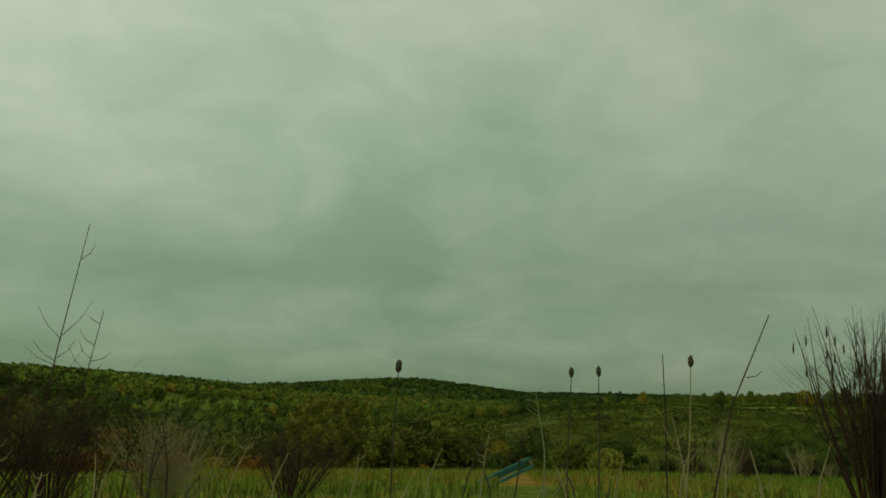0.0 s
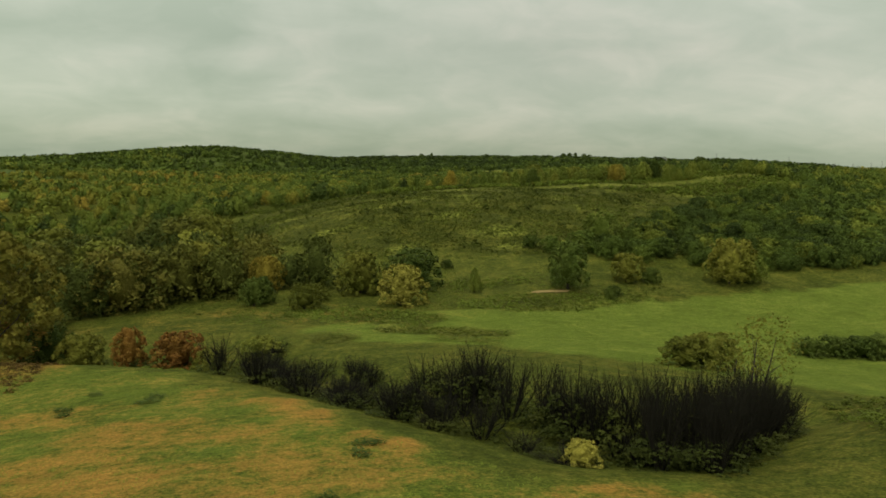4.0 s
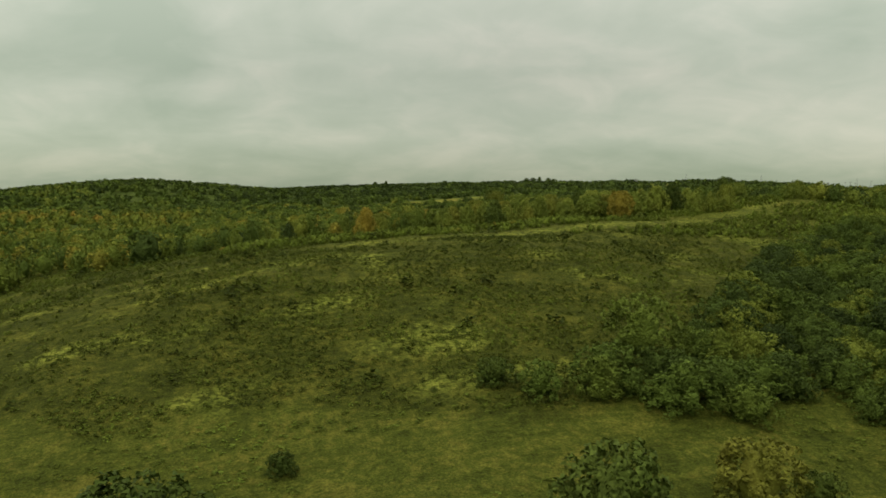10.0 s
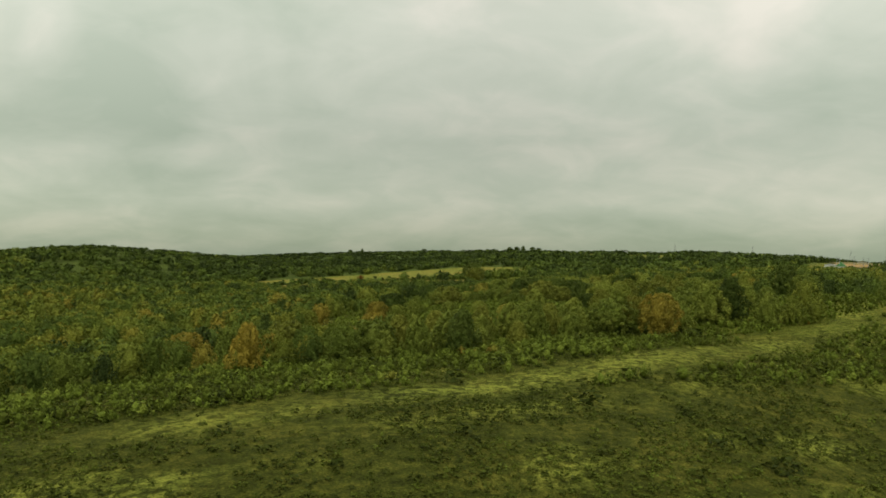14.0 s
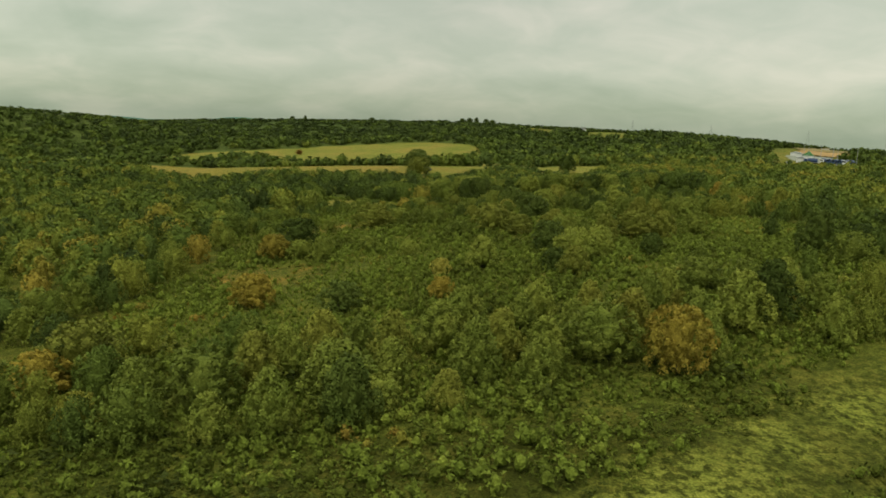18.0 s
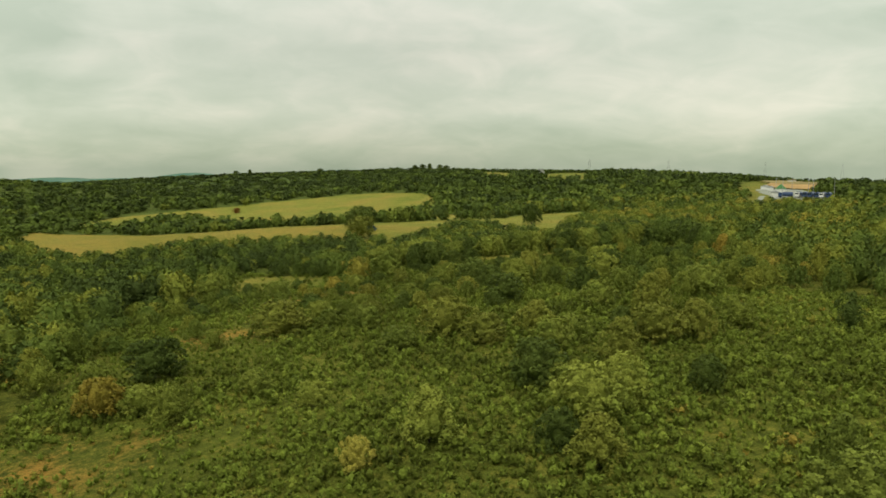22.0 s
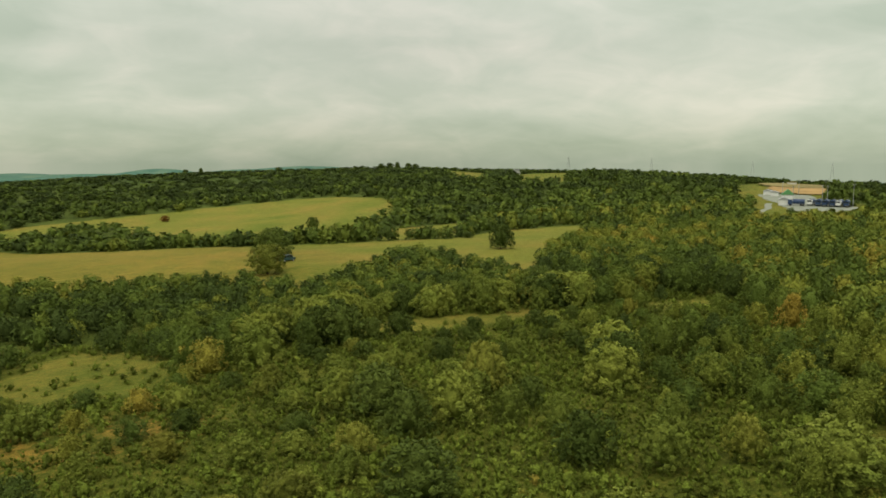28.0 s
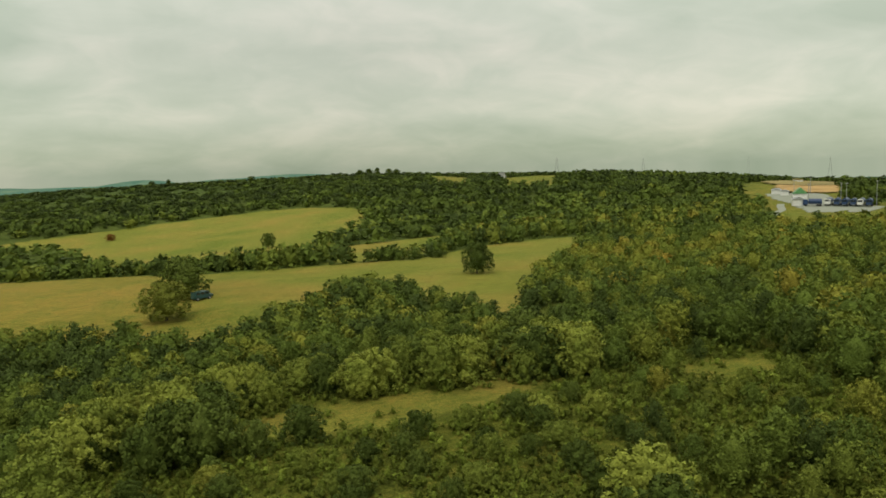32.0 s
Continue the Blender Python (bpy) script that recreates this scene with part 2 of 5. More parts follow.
def value_noise(x, y, size, seed=0):
    """Smooth noise between 0 and 1."""
    x, y = np.asarray(x, float) / size, np.asarray(y, float) / size
    i, j = np.floor(x).astype(np.int64), np.floor(y).astype(np.int64)
    u, v = x - i, y - j
    u, v = u * u * (3 - 2 * u), v * v * (3 - 2 * v)

    def corner(a, b):
        h = (a * 374761393 + b * 668265263 + seed * 1442695041) & 0xFFFFFFFF
        h = ((h ^ (h >> 13)) * 1274126177) & 0xFFFFFFFF
        return ((h ^ (h >> 16)) & 0xFFFF) / 65535.0

    low = corner(i, j) * (1 - u) + corner(i + 1, j) * u
    high = corner(i, j + 1) * (1 - u) + corner(i + 1, j + 1) * u
    return low * (1 - v) + high * v


def rough_noise(x, y, size, seed=0):
    return (value_noise(x, y, size, seed) * 0.55 + value_noise(x, y, size / 2.3, seed + 1) * 0.3 + value_noise(x, y, size / 5.1, seed + 2) * 0.15)


def from_line(x, y, line):
    """The distance in plan from a line of points."""
    best = np.full(np.shape(x), 1e9)
    for (ax, ay), (bx, by) in zip(line, line[1:]):
        dx, dy = bx - ax, by - ay
        s = np.clip(((x - ax) * dx + (y - ay) * dy) / (dx * dx + dy * dy), 0, 1)
        best = np.minimum(best, np.hypot(x - ax - s * dx, y - ay - s * dy))
    return best


def within(x, y, shape):
    """Whether points lie in a polygon."""
    x, y = np.asarray(x, float), np.asarray(y, float)
    found = np.zeros(np.shape(x), bool)
    for (ax, ay), (bx, by) in zip(shape, shape[1:] + shape[:1]):
        cross = (ay > y) != (by > y)
        found ^= cross & (x < (bx - ax) * (y - ay) / (by - ay + 1e-12) + ax)
    return found


def height(x, y):
    x, y = np.asarray(x, float), np.asarray(y, float)
    z = -6 + 0.012 * np.clip(x - 100, 0, 230)
    for cy, size, *rises in SWELLS:
        for cx, rise in zip((-70, -10, 50, 120), rises):
            cx = cx * (1 + cy / 400) + 0.3 * cy
            z = z + rise * np.exp(-(((x - cx) / (1.3 * size)) ** 2 + ((y - cy) / size) ** 2) / 2)
    for cx, cy, size, rise in FAR_HILLS:
        z = z + rise * np.exp(-((x - cx) ** 2 + (y - cy) ** 2) / (2 * size * size))
    for cx, cy, size, rise in KNOLLS:
        z = z + rise * np.exp(-((x - cx) ** 2 + (y - cy) ** 2) / (2 * size * size))
    z = z - 1.6 * np.exp(-((from_line(x, y, GULLY) / 4.5) ** 2))
    far = np.clip((np.hypot(x - 80, y - 200) - 500) / 900, 0, 1)
    # the country falls away behind the ridges, most towards the east
    z = z - np.clip((np.hypot(x - 120, y - 250) - 1100) / 3000, 0, 1) * (34 + 60 * np.clip((x - 0.75 * y) / 1500, 0, 1))
    calm = np.clip((np.hypot(x + 2, y + 8) - 8) / 20, 0, 1)
    return z + (rough_noise(x, y, 26, 5) - 0.5) * 0.9 * calm + (rough_noise(x, y, 420, 9) - 0.5) * 5 * far


# ---- what grows where ----
CREST = [(-200, 135), (-75, 108), (-50, 104), (-30, 103), (-15, 99), (2, 88), (9, 73), (14, 60), (20, 52), (30, 44), (60, 30), (120, 8), (300, -60)]
MEADOW = [(28, 121), (45, 119), (66, 123), (93, 129), (112, 131), (170, 142), (220, 130), (210, 80), (120, 55), (60, 58), (50, 75), (34, 90), (12, 105)]
HEATH = [(13, 169), (27, 155), (34, 158), (49, 153), (62, 149), (84, 160), (110, 186), (150, 222), (110, 224), (84, 226), (50, 224), (10, 222), (-6, 200)]
LOWER_FIELD = [
    (60, 680), (99, 645), (131, 600), (149, 566), (164, 542), (175, 522), (186, 508), (200, 505), (215, 502), (222, 497), (235, 492), (256, 507), (275, 517), (293, 521), (310, 515),
    (299, 500), (258, 459), (241, 442), (225, 424), (215, 414), (212, 424), (210, 444), (202, 454), (190, 441), (177, 430), (170, 423), (165, 428), (160, 435), (150, 444), (128, 450), (113, 455), (93, 441), (78, 454), (60, 520), (45, 600)]
UPPER_FIELD = [
    (80, 715), (109, 741), (134, 754), (161, 762), (209, 770), (245, 768), (267, 765), (288, 750), (303, 726), (303, 704), (286, 656), (266, 640), (250, 613), (228, 560), (206, 522), (192, 522), (179, 545), (166, 580), (157, 624), (160, 650),
    (153, 690), (149, 724), (125, 720), (100, 692), (84, 688)]
MID_STRIP = [(214, 506), (236, 545), (244, 579), (260, 574), (291, 574), (277, 555), (256, 520), (236, 498), (226, 502)]
GLADES = [[(162, 384), (170, 390), (177, 388), (189, 386), (194, 386), (201, 381), (193, 377), (187, 378), (177, 378), (170, 380)],
          [(213, 377), (219, 376), (227, 373), (224, 369), (219, 366), (212, 367)],
          [(102, 389), (113, 392), (120, 401), (124, 405), (131, 403), (136, 395), (140, 385), (138, 377), (131, 371), (124, 373), (117, 379), (104, 382)]]
LANE = [(138, 390), (151, 387), (160, 384), (172, 381)]
HEDGE = [(100, 655), (132, 610), (150, 575), (165, 551), (177, 532), (188, 517), (200, 514), (214, 514)]
FERN = [(40, 226), (110, 224), (150, 232), (180, 258), (192, 290), (184, 312), (165, 322), (140, 330), (118, 345), (95, 332), (80, 300), (62, 268)]
RIDGE = [(50, 202), (61, 204), (72, 206), (84, 208.5), (94, 211), (104, 214), (114, 217.5), (125, 222), (138, 229), (155, 238), (178, 250)]
RIDGE_EDGE = [(66, 197), (78, 200), (92, 203.5), (104, 207), (114, 211), (126, 217), (140, 224)]
WEST_GLADES = [[(-110, 228), (-102, 245), (-94, 266), (-80, 280), (-62, 290), (-64, 268), (-78, 254), (-90, 243)], [(-90, 432), (-66, 414), (-62, 384), (-84, 378)]]
BRAMBLES = [[(33, 38), (34, 46), (38, 54), (42, 62), (50, 68), (60, 60), (56, 40)], [(10, 123), (15, 124), (22, 123), (30, 118), (31, 113), (26, 110), (16, 114), (10, 118)], [(36, 138), (49, 136), (50, 132), (36, 131)],
            [(34, 123), (41, 127), (55, 127), (67, 126), (59, 121), (49, 117), (41, 118)], [(20, 108), (26, 109.5), (37, 105), (34, 101), (22, 104)]]
BROWN_SCRUB = [(-36, 106), (-29, 113), (-19, 110), (-9, 96), (-12, 85), (-24, 89), (-32, 94)]

YARD = [(367, 488), (380, 472), (395, 464), (410, 470), (470, 512), (473, 530), (490, 548), (520, 566), (560, 600), (640, 650), (640, 700), (560, 660), (525, 640), (469, 592), (442, 556), (412, 529)]
PAVING = [(431, 522), (446, 505), (468, 512), (472, 530), (486, 548), (506, 570), (500, 584), (488, 592), (470, 570), (455, 548)]
DRIVE = [(408, 520), (420, 529), (433, 536), (444, 546), (452, 552)]
EARTH = [(500, 586), (507, 575), (516, 568), (562, 602), (541, 607), (538, 622), (520, 612)]
BANK = [(541, 606), (563, 602), (640, 650), (640, 690), (560, 655), (538, 623)]
DRY_SPOTS = [(-9.2, 35.3, 2.2), (-6.3, 31.1, 1.8), (-3.5, 31.1, 1.8), (-6.5, 24.1, 0.9), (7.4, 25.8, 1.5), (7.1, 23.8, 0.8), (11.5, 26.9, 1.6), (10.5, 23.4, 0.8), (13.7, 23.2, 0.8), (15.8, 44.3, 3), (-33.5, 73.5, 5), (-35.6, 86.6, 6), (-2.0, 36.1, 1.6), (-6.3, 41.4, 2.5), (13.9, 44.5, 2), (15.3, 40.0, 1.6), (18.1, 39.8, 1.6), (7.5, 47.1, 2), (4.8, 35.6, 0.9), (21.2, 54.5, 1)]
RIDGE_FIELDS = [[(391, 790), (407, 769), (446, 840), (490, 980), (470, 985), (423, 855)], [(415, 731), (432, 702), (470, 754), (515, 800), (520, 850), (455, 811)]]


def bare_patch(x, y):
    """Thin grassy places in the bracken."""
    return np.exp(-(((x - 88) / 13) ** 2 + ((y - 290) / 8) ** 2)) + np.exp(-(((x - 106) / 10) ** 2 + ((y - 327) / 7) ** 2)) + np.exp(-(((x - 126) / 13) ** 2 + ((y - 354) / 9) ** 2))


def cover(x, y):
    """The shares of mown meadow, straw, heath, dry russet grass, light track, fern, forest and painted far haze,
    between 0 and 1.
    """
    jx, jy = x + (rough_noise(x, y, 9, 21) - 0.5) * 7, y + (rough_noise(x, y, 9, 31) - 0.5) * 7
    hill = (jy < np.interp(jx, [p[0] for p in CREST], [p[1] for p in CREST])) * 1.0
    meadow = within(jx, jy, MEADOW) * 1.0
    meadow = np.maximum(meadow, hill * 0.75)
    straw = np.zeros(np.shape(x))
    for shape in (LOWER_FIELD, UPPER_FIELD, MID_STRIP):
        straw = np.maximum(straw, within(x, y, shape) * 1.0)
    tan = within(x, y, LOWER_FIELD) * np.clip((205 - x) / 40, 0, 1)
    straw = straw * (1 - 0.35 * tan)
    straw = np.maximum(straw, within(x, y, YARD) * 0.6)
    for shape in RIDGE_FIELDS:
        straw = np.maximum(straw, within(x, y, shape) * 0.7)
    for shape in GLADES:
        straw = np.maximum(straw, within(jx, jy, shape) * 0.62)
    heath = within(jx, jy, HEATH) * 1.0
    for shape in BRAMBLES:
        heath = np.maximum(heath, within(jx * 0.3 + x * 0.7, jy * 0.3 + y * 0.7, shape) * 0.9)
    for shape in WEST_GLADES:
        meadow = np.maximum(meadow, within(jx, jy, shape) * 0.9)
    track = np.exp(-((from_line(jx * 0.4 + x * 0.6, jy * 0.4 + y * 0.6, RIDGE) / 2.8) ** 2)) * np.clip(rough_noise(x, y, 6, 77) * 2.6 - 0.5, 0, 1)
    track = np.maximum(track, 0.8 * np.exp(-((from_line(jx * 0.4 + x * 0.6, jy * 0.4 + y * 0.6, RIDGE_EDGE) / 2.4) ** 2)) * np.clip(rough_noise(x, y, 5, 83) * 3.0 - 0.9, 0, 1))
    track = np.maximum(track, heath * 0.8 * np.clip(rough_noise(x, y * 2.4, 11, 79) * 9 - 5.6, 0, 1))
    track = np.maximum(track, 0.9 * np.exp(-((from_line(jx, jy, LANE) / 1.6) ** 2)))
    dry = hill * np.clip((rough_noise(x, y * 1.9, 13, 41) * 0.7 + rough_noise(x, y * 2.2, 4, 43) * 0.3 - 0.42) * 5.5, 0, 1) * np.clip(1.0 - x / 45, 0.4, 1)
    dry = np.maximum(np.maximum(dry * 0.85, hill * 0.22), 0.85 * tan)
    dry = np.maximum(dry, hill * 0.28)
    for cx, cy, size in DRY_SPOTS:
        dry = np.maximum(dry, hill * 1.1 * np.exp(-(((jx * 0.2 + x * 0.8 - cx) / (1.5 * size)) ** 2 + ((jy * 0.2 + y * 0.8 - cy) / (0.9 * size)) ** 2)))
    edge = from_line(x, y, CREST)
    dry = np.maximum(dry, 0.8 * np.exp(-(((x - 6) / 22) ** 2 + ((y - 118) / 9) ** 2)) * np.clip(rough_noise(x, y, 7, 47) * 3 - 0.9, 0, 1))
    dry = np.maximum(dry, 0.75 * bare_patch(x, y) * np.clip(rough_noise(x, y, 6, 49) * 3 - 0.7, 0, 1))
    dry = np.maximum(dry, np.exp(-((edge / 2.0) ** 2)) * hill)
    dry = np.maximum(dry, within(jx, jy, BROWN_SCRUB) * 0.7)
    for shape in GLADES:
        dry = np.maximum(dry, within(jx, jy, shape) * 0.42)
    dry = np.maximum(dry, hill * np.exp(-(((x + 22) / 16) ** 2 + ((y - 93) / 10) ** 2)))
    fern = (within(jx, jy, FERN) | (jy > 335)) * np.clip(0.3 + (rough_noise(x, y, 22, 57) - 0.33) * 12, 0, 1)
    forest = np.clip((np.hypot(x - 120, y - 250) - 380) / 300, 0, 1)
    forest = np.maximum(forest, 0.75 * np.clip((jy - 400) / 25, 0, 1)) * (straw < 0.1)
    # share of blue-green haze painted into the colour of the distant ground
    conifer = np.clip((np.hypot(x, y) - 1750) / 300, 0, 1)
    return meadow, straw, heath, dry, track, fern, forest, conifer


def steps(low, high, step, out_low, out_high, grow=1.13):
    """Grid lines: even between low and high, ever wider beyond."""
    mid = list(np.arange(low, high + step, step))
    up, d = [], step
    while mid[-1] + sum(up) < out_high:
        d *= grow
        up.append(d)
    down, d = [], step
    while mid[0] - sum(down) > out_low:
        d *= grow
        down.append(d)
    return np.array([mid[0] - s for s in np.cumsum(down)][::-1] + mid + [mid[-1] + s for s in np.cumsum(up)])


def crown_mesh(name, verts, faces, normal, mat):
    return mesh_of(name, verts, faces, mat, None, True, normal)


def mesh_of(name, verts, faces, mat, hue=None, smooth=False, normal=None):
    """A mesh from arrays of corners and of equal-sized faces."""
    verts, faces = np.asarray(verts, np.float32), np.asarray(faces, np.int32)
    me = bpy.data.meshes.new(name)
    me.vertices.add(len(verts))
    me.vertices.foreach_set("co", verts.ravel())
    k = faces.shape[1]
    me.loops.add(faces.size)
    me.loops.foreach_set("vertex_index", faces.ravel())
    me.polygons.add(len(faces))
    me.polygons.foreach_set("loop_start", np.arange(0, faces.size, k, dtype=np.int32))
    if smooth:
        me.polygons.foreach_set("use_smooth", np.ones(len(faces), bool))
    if hue is not None:
        me.attributes.new("hue", "FLOAT", "POINT").data.foreach_set("value", np.asarray(hue, np.float32))
    if normal is not None:
        me.attributes.new("custom_normal", "FLOAT_VECTOR", "POINT").data.foreach_set("vector", np.asarray(normal, np.float32).ravel())
    me.materials.append(mat)
    me.update(calc_edges=True)
    return me


def ground_material():
    m, n = material("ground_cover")
    at = n.add("ShaderNodeTexCoord").outputs["Object"]
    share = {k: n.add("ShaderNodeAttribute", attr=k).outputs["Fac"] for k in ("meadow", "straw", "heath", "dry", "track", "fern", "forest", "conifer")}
    tuft = n.noise(at, 1.5, 6.0, 0.7)
    blot = n.noise(at, 0.2, 5.0, 0.65, 0.6)
    wide = n.noise(at, 0.03, 4.0, 0.55)
    fine = n.noise(at, 6.0, 5.0, 0.75)
    both = n.maths("ADD", n.maths("MULTIPLY", tuft, 0.55), n.maths("MULTIPLY", blot, 0.45))
    rough = n.ramp(both, [(0.36, (0.041, 0.052, 0.009)), (0.5, (0.086, 0.102, 0.016)), (0.63, (0.168, 0.156, 0.029))])
    green = n.ramp(both, [(0.34, (0.087, 0.120, 0.017)), (0.5, (0.131, 0.174, 0.026)), (0.64, (0.196, 0.228, 0.040))])
    straw = n.ramp(n.maths("ADD", n.maths("MULTIPLY", wide, 0.65), n.maths("MULTIPLY", both, 0.35)), [(0.38, (0.135, 0.165, 0.027)), (0.5, (0.19, 0.195, 0.037)), (0.62, (0.255, 0.2, 0.046))])
    heath = n.ramp(both, [(0.36, (0.034, 0.042, 0.008)), (0.5, (0.068, 0.078, 0.013)), (0.64, (0.145, 0.14, 0.024))])
    dry = n.ramp(both, [(0.36, (0.19, 0.14, 0.026)), (0.5, (0.315, 0.19, 0.04)), (0.62, (0.42, 0.21, 0.05))])
    track = n.ramp(both, [(0.38, (0.15, 0.185, 0.028)), (0.6, (0.32, 0.34, 0.06))])
    fern = n.ramp(both, [(0.36, (0.05, 0.065, 0.011)), (0.5, (0.10, 0.118, 0.018)), (0.63, (0.18, 0.175, 0.03))])
    colour = n.mix(share["meadow"], rough, green)
    colour = n.mix(share["heath"], colour, heath)
    colour = n.mix(share["fern"], colour, fern)
    colour = n.mix(share["forest"], colour, n.ramp(n.noise(at, 0.09, 5.0, 0.65), [(0.35, (0.04, 0.065, 0.016)), (0.65, (0.09, 0.125, 0.03))]))
    # distance haze is mixed in as a blue-green base colour
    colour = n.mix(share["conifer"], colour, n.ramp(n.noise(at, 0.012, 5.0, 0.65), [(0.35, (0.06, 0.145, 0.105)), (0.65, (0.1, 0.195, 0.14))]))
    patch = n.ramp(n.maths("ADD", share["dry"], n.maths("MULTIPLY", n.maths("SUBTRACT", both, 0.5), 4.5)), [(0.2, 0.0), (0.85, 1.0)])
    colour = n.mix(n.maths("MULTIPLY", patch, share["dry"]), colour, dry)
    colour = n.mix(share["straw"], colour, straw)
    colour = n.mix(n.maths("MULTIPLY", share["track"], n.ramp(n.maths("ADD", n.maths("MULTIPLY", tuft, 0.4), n.maths("MULTIPLY", n.noise(at, 1.3, 4.0, 0.6), 0.6)), [(0.44, 0.0), (0.54, 0.9)])), colour, track)
    colour = n.mix(1.0, colour, n.ramp(fine, [(0.32, 0.55), (0.68, 1.4)]), "MULTIPLY")
    streak = n.noise(n.add("ShaderNodeMapping", {"Vector": at, "Scale": (0.35, 1.0, 1.0)}).outputs[0], 0.75, 5.0, 0.7, 0.4)
    colour = n.mix(1.0, colour, n.ramp(streak, [(0.34, 0.86), (0.5, 1.0), (0.66, 1.14)]), "MULTIPLY")
    finish(n, colour, 0.95, 0.0, n.maths("ADD", tuft, n.maths("MULTIPLY", fine, 0.35)), 0.35, 0.8, 0.04)
    return m


def build_ground():
    xs = steps(-60, 310, 1.7, -2600, 5200)
    ys = np.concatenate([steps(-24, 520, 1.7, -700, 520.5)[:-1], steps(521, 780, 2.6, 520.9, 5600)[1:]])
    gx, gy = np.meshgrid(xs, ys)
    gx, gy = gx.ravel(), gy.ravel()
    w = len(xs)
    a = (np.arange(len(ys) - 1)[:, None] * w + np.arange(w - 1)).ravel()
    me = mesh_of("ground", np.stack([gx, gy, height(gx, gy)], 1), np.stack([a, a + 1, a + 1 + w, a + w], 1), ground_material(), smooth=True)
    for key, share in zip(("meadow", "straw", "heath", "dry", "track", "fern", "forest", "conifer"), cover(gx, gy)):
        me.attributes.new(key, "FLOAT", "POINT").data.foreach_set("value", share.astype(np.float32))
    tagged(new("ground", me), "rolling ground of grass, heath and stubble fields", "ground", kind="structure")


build_ground()


def build_far_hill():
    gx, gy = np.meshgrid(np.linspace(-190, 190, 41), np.linspace(-190, 190, 41))
    x, y = gx.ravel() - 983, gy.ravel() + 2267
    r = np.hypot(gx.ravel() * 0.8, gy.ravel())
    z = height(x, y) - 3 + 38 * np.exp(-((r / 55) ** 2) / 2) + (rough_noise(x, y, 60, 12) - 0.5) * 9 * np.exp(-((r / 110) ** 2))
    # the hill's base colour holds the blue-green of distance haze
    m, n = material("hazy_hill_wood")
    tone = n.noise(n.add("ShaderNodeTexCoord").outputs["Object"], 0.03, 5.0, 0.65)
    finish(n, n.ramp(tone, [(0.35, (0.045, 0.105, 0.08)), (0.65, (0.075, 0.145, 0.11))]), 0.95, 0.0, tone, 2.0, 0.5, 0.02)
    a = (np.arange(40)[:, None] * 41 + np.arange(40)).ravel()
    tagged(new("far_hill", mesh_of("far_hill", np.stack([x, y, z], 1), np.stack([a, a + 1, a + 42, a + 41], 1), m, smooth=True)), "lone wooded hill on the horizon, painted in hazy blue-green", "hill", kind="structure")


build_far_hill()


def build_horizon_hills():
    gx, gy = np.meshgrid(np.linspace(-900, 2500, 86), np.linspace(3500, 5300, 46))
    x, y = gx.ravel(), gy.ravel()
    z = height(x, y) - 3.0
    for cx, cy, size, rise in HORIZON_HILLS:
        z = z + rise * np.exp(-((x - cx) ** 2 + (y - cy) ** 2) / (2 * size * size))
    # wooded slopes with aerial haze put into the colour, pale and blue-green
    m, n = material("hazy_horizon")
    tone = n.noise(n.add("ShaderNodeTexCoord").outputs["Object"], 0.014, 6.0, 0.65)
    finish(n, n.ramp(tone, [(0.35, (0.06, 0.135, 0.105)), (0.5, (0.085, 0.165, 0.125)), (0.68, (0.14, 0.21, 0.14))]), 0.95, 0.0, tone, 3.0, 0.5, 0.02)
    a = (np.arange(45)[:, None] * 86 + np.arange(85)).ravel()
    tagged(new("horizon_hills", mesh_of("horizon_hills", np.stack([x, y, z], 1), np.stack([a, a + 1, a + 87, a + 86], 1), m, smooth=True)), "chain of wooded hills along the horizon, haze painted in as blue-green", "hills", kind="structure")


build_horizon_hills()

# ---- plants: shapes ----


def sphere_points(rng, k):
    v = rng.normal(size=(k, 3))
    return v / np.linalg.norm(v, axis=1)[:, None]


def cards(rng, centre, out, size, jitter=0.9):
    """A small folded leaf spray at each centre, facing roughly outwards."""
    k = len(centre)
    face = out + rng.normal(size=(k, 3)) * jitter
    face /= np.linalg.norm(face, axis=1)[:, None]
    side = np.cross(face, rng.normal(size=(k, 3)))
    side /= np.linalg.norm(side, axis=1)[:, None]
    along = np.cross(face, side)
    q = (size * rng.uniform(0.55, 1.4, k))[:, None]
    fold = face * q * 0.35
    verts = np.stack([centre - along * q, centre + side * q * 0.7 - fold, centre + along * q * 1.1, centre - side * q * 0.7 - fold], 1).reshape(-1, 3)
    four = np.arange(4 * k).reshape(-1, 4)
    return verts, np.concatenate([four[:, [0, 1, 2]], four[:, [0, 2, 3]]])


def girth(kind, z):
    """The half width of a crown at the height z, between 0 and 1."""
    if kind == "round":
        return np.where(z > 0.4, 0.5 * np.sqrt(np.clip(1 - ((z - 0.4) / 0.61) ** 2, 0.02, 1)), 0.5 * (0.74 + 0.65 * z))
    if kind == "tall":
        return 0.46 * np.clip(np.minimum(0.55 + z * 2.2, 1.0) * (1.04 - z) ** 0.62 * 1.25, 0.05, 1)
    return 0.5 * np.sqrt(np.clip(1 - (np.clip(z - 0.28, 0, 1) / 0.74) ** 2, 0.02, 1))


